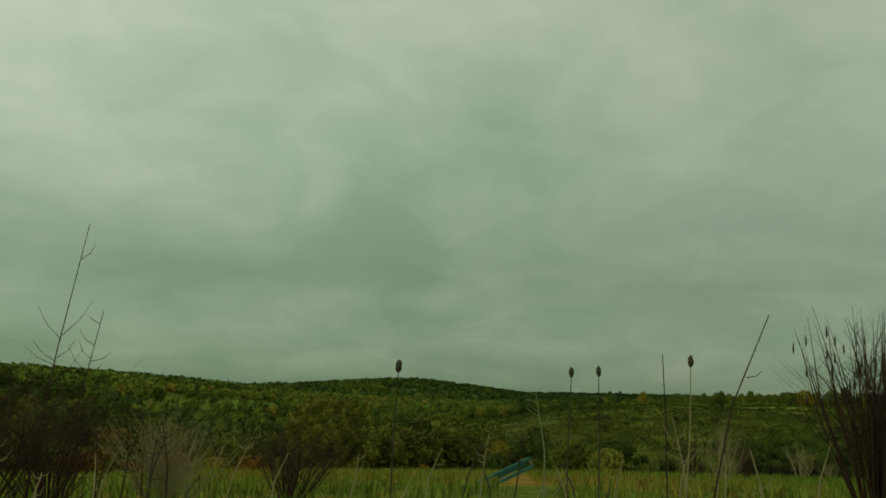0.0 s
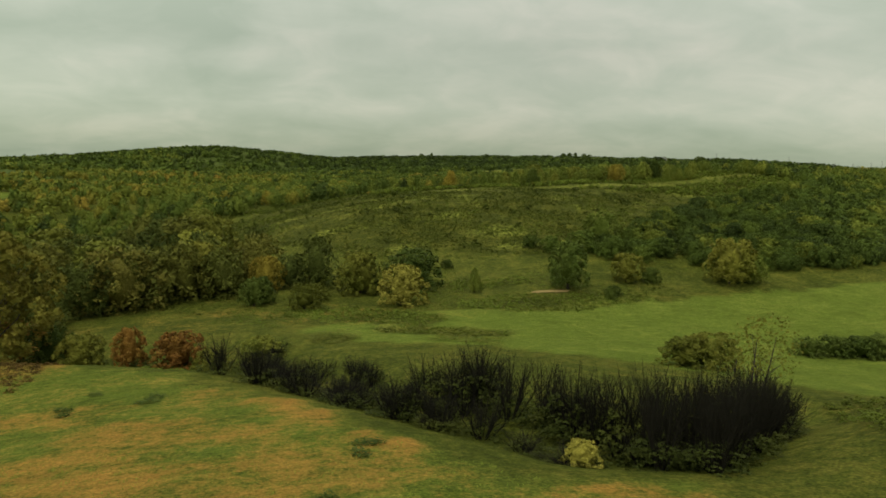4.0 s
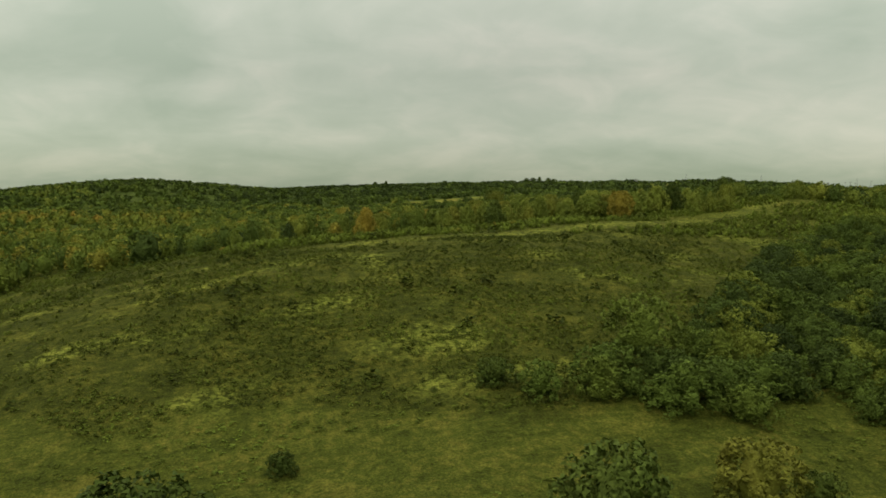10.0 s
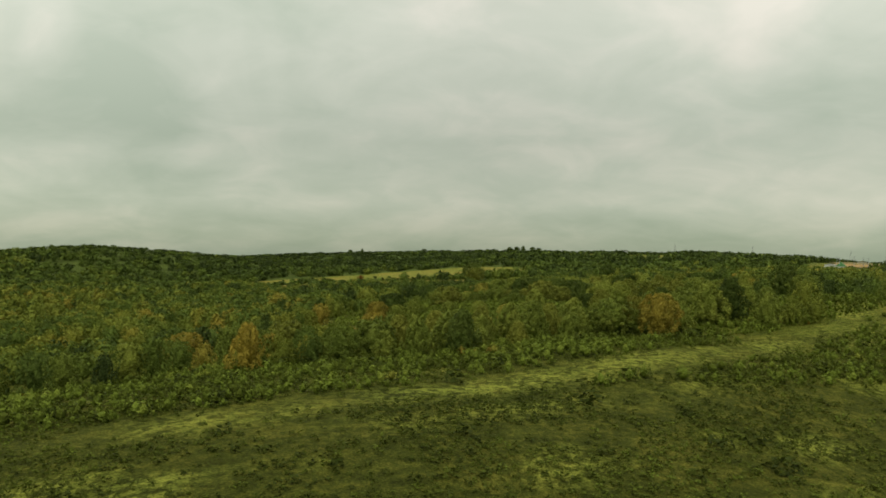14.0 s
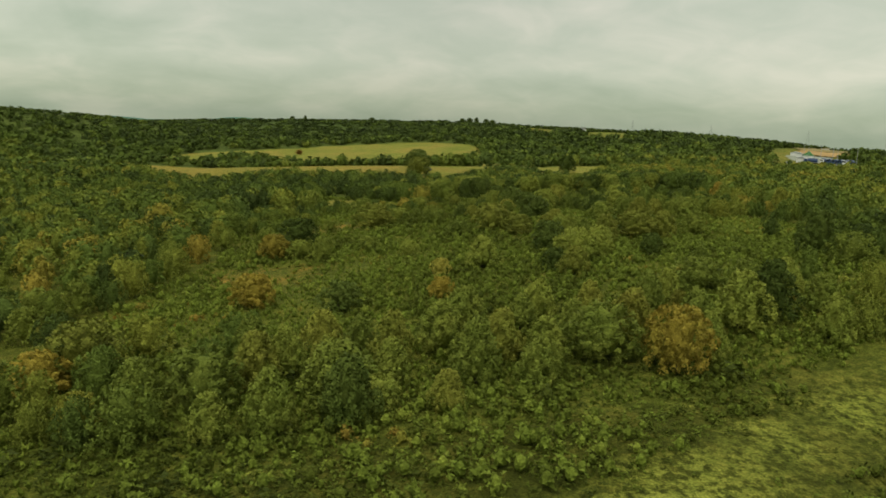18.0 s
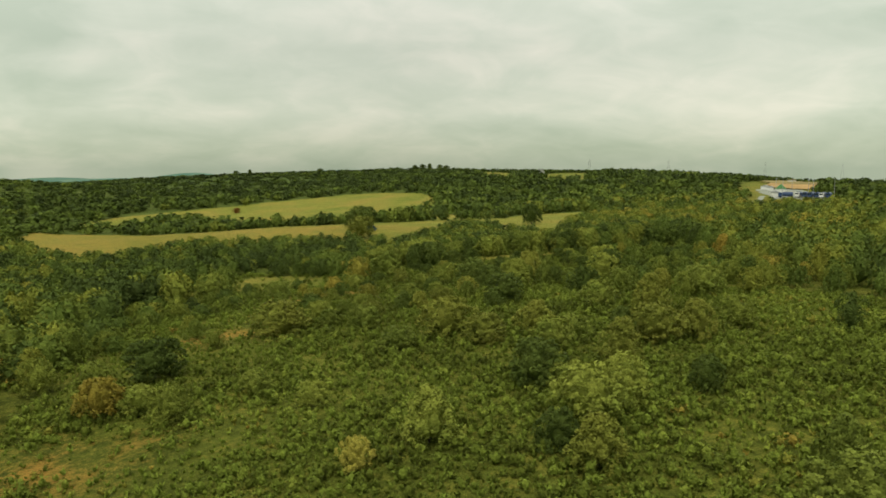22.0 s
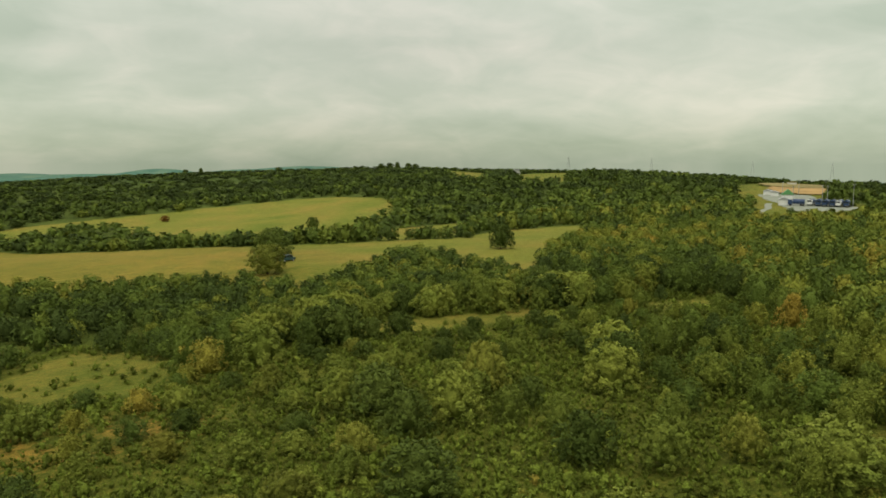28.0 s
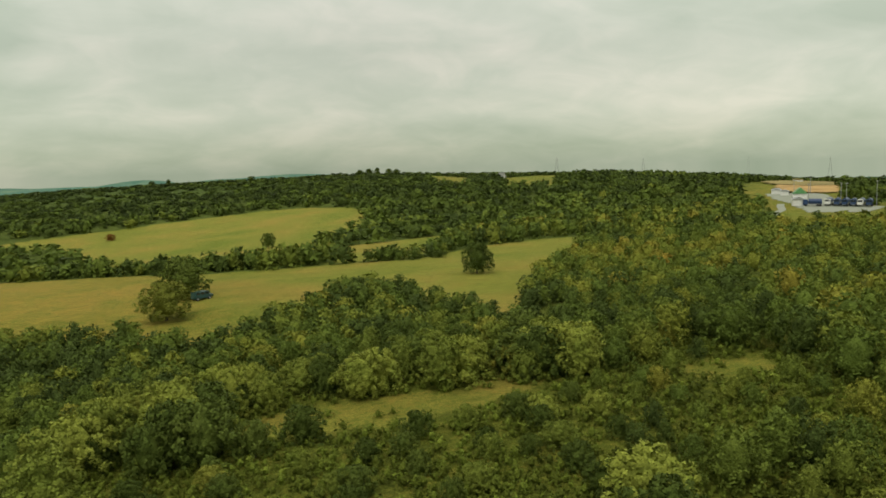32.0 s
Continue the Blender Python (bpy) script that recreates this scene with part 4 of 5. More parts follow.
    hue = np.clip(0.56 + (rough_noise(x, y, 18, 59) - 0.5) * 0.7 + rng.normal(size=k) * 0.1, 0, 1)
    bake("fern_bed", ferns, np.stack([x, y, size, size * 0.85, rng.uniform(0, 6.28, k), hue], 1), M_SCRUB, "dense bed of green bracken fern between trees", "fern")
    # rank grass and low brambles on the slopes of the valley
    x, y = scatter(rng, (-30, 92), (150, 170), 1.15)
    keep = ~within(x, y, MEADOW) & ~within(x, y, HEATH) & (y > np.interp(x, [p[0] for p in CREST], [p[1] for p in CREST]) + 2) & (rough_noise(x, y, 11, 71) > 0.62 - 0.14 * np.exp(-(((y - 119) / 9) ** 2)))
    x2, y2 = scatter(rng, (5, 36), (72, 140), 0.75)
    among = np.zeros(len(x2), bool)
    for shape in BRAMBLES:
        among |= within(x2 + (rough_noise(x2, y2, 5, 37) - 0.5) * 4, y2 + (rough_noise(x2, y2, 5, 39) - 0.5) * 4, shape)
    x, y, k = np.concatenate([x[keep], x2[among]]), np.concatenate([y[keep], y2[among]]), int(keep.sum())
    size = rng.uniform(0.4, 0.9, len(x))
    hue = np.clip(0.45 + (rough_noise(x, y, 12, 73) - 0.5) * 0.8, 0, 1)
    bake("bramble_patches", domes, np.stack([x, y, size * 1.4, size * np.where(np.arange(len(x)) < k, 0.42, 0.6), rng.uniform(0, 6.28, len(x)), hue], 1), M_SCRUB, "low bramble and rank grass patches on the slope", "scrub")
    x, y = scatter(rng, (-44, 80), (0, 118), 0.7)
    keep = within(x + (rough_noise(x, y, 5, 37) - 0.5) * 6, y + (rough_noise(x, y, 5, 39) - 0.5) * 5, BROWN_SCRUB) & (rough_noise(x, y, 4, 45) > 0.4)
    x, y = x[keep], y[keep]
    size = rng.uniform(0.4, 0.9, len(x))
    bake("withered_scrub", domes, np.stack([x, y, size * 1.3, size * 0.5, rng.uniform(0, 6.28, len(x)), rng.uniform(0, 1, len(x))], 1), M_WITHERED, "low withered brown scrub at the field's edge", "scrub")


SINGLES = [
    # x, y, height, width, hue, shape
    (53.2, 129.0, 7.3, 6.6, "dark", "round"), (27.1, 125.2, 5.8, 6.4, "yellow", "bush"), (22.3, 134.4, 6.3, 7.1, "brown", "bush"), (30.7, 135.6, 6.3, 8.3, "dark", "bush"),
    (38.8, 130.0, 3.8, 2.1, "green", "tall"), (8.4, 130.2, 3.8, 3.4, "dark", "tall"), (-0.2, 140.5, 8.0, 8.0, "brown", "round"), (8.9, 139.8, 5.4, 4.8, "orange", "round"),
    (-0.5, 168.4, 9.0, 8.4, "brown", "round"), (38.8, 146.9, 1.5, 2.1, "dark", "bush"), (15.6, 130.6, 2.6, 3.6, "brown", "bush"), (65.3, 133.5, 4.7, 5.5, "brown", "round"),
    (69.5, 133.3, 2.6, 3.1, "dark", "bush"), (84.0, 133.5, 7.6, 8.6, "brown", "round"), (88.4, 133.9, 4.7, 4.7, "green", "round"), (57.5, 123.1, 1.7, 1.8, "dark", "bush"), (56.9, 155.5, 2.4, 3.2, "dark", "bush"),
    (-4.3, 99.0, 3.8, 3.5, "red", "round"), (45.1, 83.3, 2.7, 4.4, "brown", "bush"),
    (109.9, 228.6, 5.5, 4.6, "orange", "round"), (84.1, 232.2, 4.8, 5.8, "green", "tall"), (90.4, 227.7, 2.9, 2.9, "olive", "tall"), (106.2, 233.2, 4.9, 5.8, "green", "round"),
    (94.5, 232.3, 5.1, 4.2, "green", "tall"), (75.4, 237.1, 4.5, 5.5, "green", "round"), (70.9, 239.7, 3.7, 4.2, "green", "tall"), (60.3, 230.8, 5.1, 4.2, "orange", "tall"),
    (63.6, 247.3, 3.6, 4.7, "orange", "round"), (53.7, 262.6, 4.4, 6.0, "orange", "round"), (66.7, 250.9, 4.9, 7.0, "olive", "round"), (86.5, 230.4, 2.5, 3.3, "green", "round"),
    (121.9, 235.0, 5.6, 5.4, "green", "tall"), (126.3, 236.0, 5.8, 5.0, "dark", "tall"), (155.7, 258.3, 6.4, 5.5, "dark", "round"), (126.8, 247.1, 3.9, 5.3, "green", "round"),
    (137.1, 268.7, 3.2, 3.2, "dark", "round"), (126.4, 278.8, 4.5, 5.3, "dark", "round"), (127.8, 275.7, 2.6, 4.1, "green", "bush"), (129.7, 250.2, 4.3, 3.6, "green", "tall"),
    (119.5, 264.5, 2.9, 3.4, "dark", "bush"), (95.9, 310.1, 4.6, 6.6, "dark", "round"), (90.2, 299.8, 4.0, 4.7, "orange", "round"), (93.9, 297.7, 3.0, 4.0, "green", "bush"),
    (106.7, 270.9, 2.5, 2.5, "yellow", "round"), (102.7, 260.4, 2.6, 2.9, "orange", "round"), (83.2, 270.3, 4.0, 5.4, "orange", "round"), (91.6, 262.0, 3.4, 4.6, "dark", "bush"),
    (147.3, 287.7, 4.4, 6.4, "olive", "round"), (131.5, 298.5, 3.5, 5.8, "olive", "round"), (104.3, 295.3, 2.6, 3.3, "green", "round"), (108.0, 287.7, 2.5, 3.1, "green", "round"),
    (129.7, 304.4, 4.8, 6.7, "olive", "bush"), (122.3, 302.4, 2.7, 4.3, "green", "round"), (112.7, 321.5, 4.9, 7.6, "olive", "bush"), (122.3, 314.9, 3.4, 4.6, "green", "round"),
    (154.9, 308.4, 4.2, 5.0, "green", "round"), (175.2, 309.7, 4.6, 6.7, "green", "round"), (147.3, 322.1, 4.5, 6.3, "dark", "round"), (158.2, 301.3, 5.4, 5.0, "olive", "tall"),
    (110.6, 372.7, 5.5, 6.2, "green", "round"), (120.8, 359.7, 3.4, 4.3, "green", "round"), (139.8, 292.4, 3.3, 4.0, "green", "round"),
    (234.4, 457.2, 7.2, 7.0, "dark", "round"), (172.8, 468.5, 8.4, 9.6, "dark", "round"), (166.6, 448.8, 7.0, 9.0, "olive", "round"), (225.5, 610.4, 6.0, 5.8, "dark", "round"),
    (-98.0, 248.0, 4.6, 5.0, "dark", "round"), (-87.0, 259.0, 2.6, 4.0, "dark", "bush"), (-83.0, 262.0, 2.4, 3.0, "dark", "bush"),
    (428.0, 1034.0, 6.0, 7.0, "dark", "round"), (441.0, 1041.0, 6.6, 7.5, "dark", "round"), (452.0, 1046.0, 7.4, 7.0, "dark", "tall"), (463.0, 1041.0, 6.6, 7.5, "dark", "round"), (474.0, 1047.0, 6.0, 8.0, "dark", "round"),
    (236.0, 1096.0, 6.0, 6.5, "dark", "round"), (252.0, 1100.0, 6.6, 6.0, "dark", "tall"), (330.0, 1085.0, 5.5, 8.0, "dark", "round"),
    (174.7, 728.9, 3.6, 4.6, "red", "round"), (242.4, 492.2, 2.2, 3.8, "dark", "bush"),
]


def build_singles():
    for k, (x, y, tall, wide, hue, kind) in enumerate(SINGLES):
        plant_tree(x, y, tall, wide, hue, kind, k)


build_singles()


def solid(name, bm, mat, parent, label=""):
    me = bpy.data.meshes.new(name)
    bm.to_mesh(me)
    bm.free()
    me.materials.append(mat)
    return part(name, me, parent, label)


def box(size, at=(0, 0, 0), bevel=0.03, turn=0.0):
    bm = bmesh.new()
    bmesh.ops.create_cube(bm, size=1.0)
    bmesh.ops.scale(bm, vec=size, verts=bm.verts)
    if bevel:
        bmesh.ops.bevel(bm, geom=bm.edges[:], offset=bevel, segments=2, affect="EDGES")
    bmesh.ops.transform(bm, matrix=pose(*at, 0, 0, turn), verts=bm.verts)
    return bm


def rod(radius, length, at, rx=0, ry=0, rz=0, sides=14, top=None):
    bm = bmesh.new()
    bmesh.ops.create_cone(bm, cap_ends=True, segments=sides, radius1=radius, radius2=radius if top is None else top, depth=length)
    bmesh.ops.transform(bm, matrix=pose(*at, rx, ry, rz), verts=bm.verts)
    return bm


# ---- the gully's bare bushes, the old oak ----
BARE_BUSHES = [
    (4.5, 88, 3.6, 3.6), (7.5, 83.5, 3.6, 4.2), (11, 78, 2.4, 4), (14, 73, 2.4, 4), (15.5, 68, 2.6, 3.6), (18, 65, 2.8, 3.6), (22.5, 66, 4.4, 3.8), (24, 64, 4.2, 3),
    (25.5, 60.5, 4.6, 3.4), (27.5, 57.5, 5.2, 3.8), (29.5, 57, 5.4, 4), (31.5, 55.5, 5.2, 4), (30, 54.2, 4.4, 3.6), (33.5, 57, 4.8, 3.8), (35.5, 58.5, 4.2, 3.6), (37.5, 60, 3.6, 3.4), (39, 61, 3.2, 3.2), (36, 55.5, 3.4, 3.4), (33.5, 53.8, 3.6, 3.2),
    (26.5, 55, 4.6, 3.6), (28.5, 53.2, 4.6, 3.6), (32, 58.5, 5, 4), (20, 63.5, 2.8, 3.6), (9.5, 81, 2.8, 3.6), (13, 75.5, 2.2, 3.6), (41, 58, 2.6, 3),
    (18.5, 69.5, 4.4, 4.6), (20.2, 68.2, 4.8, 4.6), (21.8, 69, 4.2, 4.2), (16.5, 71.5, 2.6, 3.6), (24.8, 61.5, 4.8, 3.8), (26.4, 59.2, 5.0, 4.0), (28, 58.6, 5.2, 4.2), (30.5, 58.8, 5.2, 4.2), (34.8, 61.2, 4.6, 3.8), (37.2, 62.6, 4.0, 3.6)]


VALLEY = [(68.7, 95.7, 2.2, 4.3, 'dark'), (72.3, 95.9, 2.5, 5.2, 'dark'), (75.6, 95.6, 2.6, 5.3, 'dark'), (78.3, 95.1, 2.9, 5.4, 'dark'), (28.9, 97.7, 1.2, 7.7, 'brown'), (20.5, 77.1, 1.1, 3.9, 'brown'), (15.1, 99.8, 0.7, 7.1, 'brown'), (22.1, 106.5, 0.6, 5.2, 'brown'), (47.8, 83.4, 3.3, 6.1, 'brown'), (59.0, 125.4, 1.5, 3.1, 'dark'), (23.0, 137.1, 3.7, 7.8, 'dark'), (16.6, 143.4, 3.2, 8.2, 'green'), (-1.7, 149.3, 9.1, 10.5, 'olive'), (-6.8, 219.0, 5.1, 13.2, 'olive'), (-15.7, 151.8, 8.4, 11.9, 'olive'), (-31.3, 186.3, 10.8, 15.2, 'brown'), (7.9, 148.8, 4.3, 6.6, 'olive'), (13.8, 124.7, 3.5, 4.6, 'brown'), (7.1, 128.9, 4.0, 4.0, 'dark')]


def build_gully():
    rng = np.random.default_rng(23)
    meshes = [mesh_of("branchwork", *branching(rng, 1.0, 1.3, 20, 15, 0.012), M_TWIG) for _ in range(4)]
    fills = [mesh_of("undergrowth", *crown_shape(rng, "bush", 700, 0.033, 30, 0), M_SHOOTS) for _ in range(2)]
    more = []
    for (ax, ay), (bx, by) in zip(GULLY[2:], GULLY[3:]):
        for s in np.arange(0, 1, 2.6 / math.hypot(bx - ax, by - ay)):
            for off in (-2.4, 1.6):
                if rng.random() < 0.35:
                    continue
                more.append((ax + (bx - ax) * s + rng.normal() * 1.1 + off * 0.6, ay + (by - ay) * s + rng.normal() * 1.1 + off * 0.8, rng.uniform(1.0, 2.9), rng.uniform(2.6, 4.2)))
    more = [m for m in more if 2 < m[0] < 41]
    for k, (x, y, tall, wide) in enumerate(BARE_BUSHES + more):
        if x > 40:
            continue
        y = max(y, float(np.interp(x, (22, 26.4, 37, 45), (50, 52, 60.5, 67))))
        ob = thing("bare_bush", "almost leafless dark many-stemmed bush in the gully", "bush", "bare bushes in the gully")
        ob.matrix_basis = pose(x, y, float(height(x, y)) - 0.1, 0, 0, k * 67) @ Matrix.Diagonal((wide, wide, tall, 1))
        part("branchwork", meshes[k % 4], ob)
        p = part("undergrowth", fills[k % 2], ob, "dark green low shoots")
        p.scale = (0.95, 0.95, 0.34 if k < 26 else 0.62)
    for k, (x, y, tall, wide) in enumerate([(36.5, 63.5, 6.3, 4.0), (40.5, 66.5, 7.2, 4.6), (-27, 104, 5, 4)]):
        ob = thing("sparse_tree", "thin sparse tree with a bare grey trunk", "tree", "sparse trees by the gully")
        ob.matrix_basis = pose(x, y, float(height(x, y)) - 0.1, 0, 0, k * 50)
        part("trunk", mesh_of("trunk", *branching(rng, tall * 0.9, wide, 2, 16, 0.11), M_BARK), ob)
        v, f = crown_shape(rng, "round", 600, 0.022, 30, 0)
        part("crown", mesh_of("crown", v * (wide, wide, tall * 0.62) + (0, 0, tall * 0.36), f, M_LEAF["brown"]), ob)
    mats = [mesh_of("bramble_patch", *crown_shape(rng, "bush", 1300, 0.02, 60, 0), M_LEAF[hue]) for hue in ("brown", "olive")]
    for k, (x, y, tall, wide, hue) in enumerate(VALLEY):
        if tall < 1.3:
            ob = new("bramble_patch", mats[k % 2])
            ob.matrix_basis = pose(x, y, float(height(x, y)) - 0.05, 0, 0, k * 40) @ Matrix.Diagonal((wide, wide * 0.7, tall, 1))
            tagged(ob, "low brownish bramble patch on the valley slope", "bramble", "bramble patches in the valley")
            continue
        plant_tree(x, y, max(tall, 0.9), wide, hue, "round" if tall > 3.5 else "bush", k, "", "bushes and trees in the valley")
    for k, (x, y, tall, wide, hue) in enumerate([(0.3, 97.6, 3.4, 5.2, "red"), (23, 56.5, 1.5, 1.9, "yellow"), (-9, 101, 3.4, 4.6, "brown"), (-29, 101, 4.6, 5, "red"), (-35, 104, 4.6, 5.5, "orange"), (-24, 99.5, 2.8, 4, "brown"), (3.5, 94, 2.2, 4.5, "brown"), (8, 95, 2.4, 5.5, "olive"), (-42, 108, 5.5, 6, "red"), (-13, 106, 4, 5, "dark")]):
        plant_tree(x, y, tall, wide, hue, "bush", k, f"{WORDS[hue]} bush at the edge of the mown field", "bushes along the field edge")


def build_oak():
    rng = np.random.default_rng(31)
    ob = thing("oak_tree", "large old oak, olive-green with russet lower leaves", "tree")
    x, y, tall, wide = -18.5, 103, 13.5, 13.5
    ob.matrix_basis = pose(x, y, float(height(x, y)) - 0.15)
    part("trunk", mesh_of("trunk", *branching(rng, tall * 0.8, wide * 0.8, 4, 14, 0.3), M_BARK), ob)
    v, f, looks = leafy_crown(rng, "round", 13000, 0.0155, 190, 0)
    part("crown", crown_mesh("crown", v * (wide, wide, tall * 0.93) + (0, 0, tall * 0.08), f, looks, M_LEAF["oak"]), ob)
    v, f = crown_shape(rng, "bush", 1200, 0.022, 40, 0)
    part("lower_foliage", mesh_of("lower_foliage", v * (wide * 0.8, wide * 0.8, tall * 0.3) + (0, 0, tall * 0.06), f, M_LEAF["red"]), ob, "russet-red lower leaves")


build_gully()
build_oak()

# ---- parked van under the field tree ----
M_TEAL = plain("teal_paint", (0.016, 0.055, 0.05), 0.35, 0.0, 3.0, 0.2, 0.5)
M_GLASS = plain("dark_glass", (0.02, 0.025, 0.028), 0.08, 0.0, 2.0, 0.1, 0.8)
M_TYRE = plain("tyre_rubber", (0.02, 0.02, 0.02), 0.9)
M_STEEL = plain("grey_steel", (0.35, 0.36, 0.36), 0.45, 0.6, 8.0, 0.15)
M_WHITE = plain("white_render", (0.62, 0.63, 0.6), 0.8, 0.0, 1.2, 0.12)
M_BLUE = plain("blue_paint", (0.014, 0.04, 0.11), 0.4, 0.0, 1.5, 0.2, 0.5)
M_GREEN_ROOF = plain("green_sheet_roof", (0.09, 0.24, 0.09), 0.5, 0.0, 1.5, 0.15)
M_CONCRETE = plain("pale_concrete", (0.23, 0.25, 0.20), 0.9, 0.0, 0.2, 0.15)
M_EARTH = plain("orange_earth", (0.36, 0.235, 0.085), 0.95, 0.0, 0.08, 0.3)
M_SAND = plain("bare_sand", (0.27, 0.195, 0.07), 0.95, 0.0, 0.8, 0.3)
M_BROWN_EARTH = plain("brown_earth", (0.22, 0.18, 0.06), 0.95, 0.0, 0.06, 0.35)
M_WEED = plain("dry_stalk", (0.3, 0.24, 0.12), 0.85, 0.0, 20.0, 0.3)
M_WEED_DARK = plain("dark_stalk", (0.06, 0.055, 0.03), 0.85, 0.0, 20.0, 0.3)
M_WEED_RED = plain("red_stalk", (0.055, 0.028, 0.017), 0.85, 0.0, 20.0, 0.3)
M_SEED = plain("seed_head", (0.07, 0.06, 0.04), 0.9, 0.0, 60.0, 0.4)
M_WEED_GREEN = plain("green_stalk", (0.20, 0.24, 0.10), 0.8, 0.0, 20.0, 0.3)


def build_van():
    x, y = 174.9, 463.6
    ob = thing("van", "dark teal van parked under the trees on the stubble", "van")
    ob.matrix_basis = pose(x, y, float(height(x, y)), 0, 0, 24)
    bm = box((3.6, 1.75, 1.35), (0, 0, 1.0), 0.14)
    for v in bm.verts:
        if v.co.z > 1.2:
            v.co.y *= 0.9
            v.co.x = v.co.x * 0.9 - 0.12
    body = solid("body", bm, M_TEAL, ob)
    solid("bonnet", box((0.8, 1.6, 0.5), (2.05, 0, 0.72), 0.12), M_TEAL, ob)
    solid("windscreen", box((0.05, 1.35, 0.5), (1.56, 0, 1.35), 0.01), M_GLASS, body)
    for sy in (-1, 1):
        for px in (-1.0, 0.0, 0.95):
            solid("side_window", box((0.75, 0.03, 0.42), (px, sy * 0.84, 1.36), 0.01), M_GLASS, body)
        for px in (-1.15, 1.5):
            wheel = solid("wheel", rod(0.33, 0.2, (px, sy * 0.8, 0.33), 90), M_TYRE, ob)
            solid("rim", rod(0.19, 0.22, (px, sy * 0.81, 0.33), 90), M_STEEL, wheel)
        solid("headlight", box((0.05, 0.25, 0.16), (2.46, sy * 0.55, 0.8), 0.02), M_STEEL, ob)


build_van()


def sheet(name, shape, step, lift, mat, label, category, rough=0.0):
    """A thin surface laid over the land within an outline."""
    xs, ys = [p[0] for p in shape], [p[1] for p in shape]
    gx, gy = np.meshgrid(np.arange(min(xs), max(xs) + step, step), np.arange(min(ys), max(ys) + step, step))
    w = gx.shape[1]
    z = height(gx, gy) + lift + rough * rough_noise(gx, gy, 14, 88)
    a = (np.arange(gx.shape[0] - 1)[:, None] * w + np.arange(w - 1)).ravel()
    a = a[within(gx.ravel()[a] + step / 2, gy.ravel()[a] + step / 2, shape)]
    tagged(new(name, mesh_of(name, np.stack([gx, gy, z], -1).reshape(-1, 3), np.stack([a, a + 1, a + w + 1, a + w], 1), mat, smooth=rough > 0)), label, category, kind="structure")


def shed(x, y, long, deep, high, rise, turn, mat, label):
    """A rendered works building with a pitched sheet roof, windows and a door."""
    ob = thing("shed", label, "building", "buildings of the works yard")
    ob.matrix_basis = pose(x, y, float(height(x, y)) - 0.1, 0, 0, turn)
    wall = solid("wall", box((long, deep, high), (0, 0, high / 2), 0.05), M_WHITE, ob)
    bm = bmesh.new()
    a, b, e = long / 2 + 0.4, deep / 2 + 0.4, high + rise
    pts = [bm.verts.new(p) for p in ((-a, -b, high), (a, -b, high), (a, 0, e), (-a, 0, e), (-a, b, high), (a, b, high))]
    for loop in ((0, 1, 2, 3), (3, 2, 5, 4), (0, 3, 4), (1, 5, 2), (0, 4, 5, 1)):
        bm.faces.new([pts[i] for i in loop])
    solid("roof", bm, mat, ob)
    for px in np.arange(-long / 2 + 1.2, long / 2 - 1.4, 2.2):
        window = solid("window", box((1.3, 0.1, 1.1), (px, -deep / 2 - 0.03, high * 0.55), 0.02), M_GLASS, wall)
        solid("window_sill", box((1.5, 0.16, 0.08), (px, -deep / 2 - 0.06, high * 0.55 - 0.6), 0.01), M_STEEL, window)
    solid("door", box((1.1, 0.1, 2.1), (long / 2 - 0.8, -deep / 2 - 0.04, 1.05), 0.02), M_STEEL, wall)


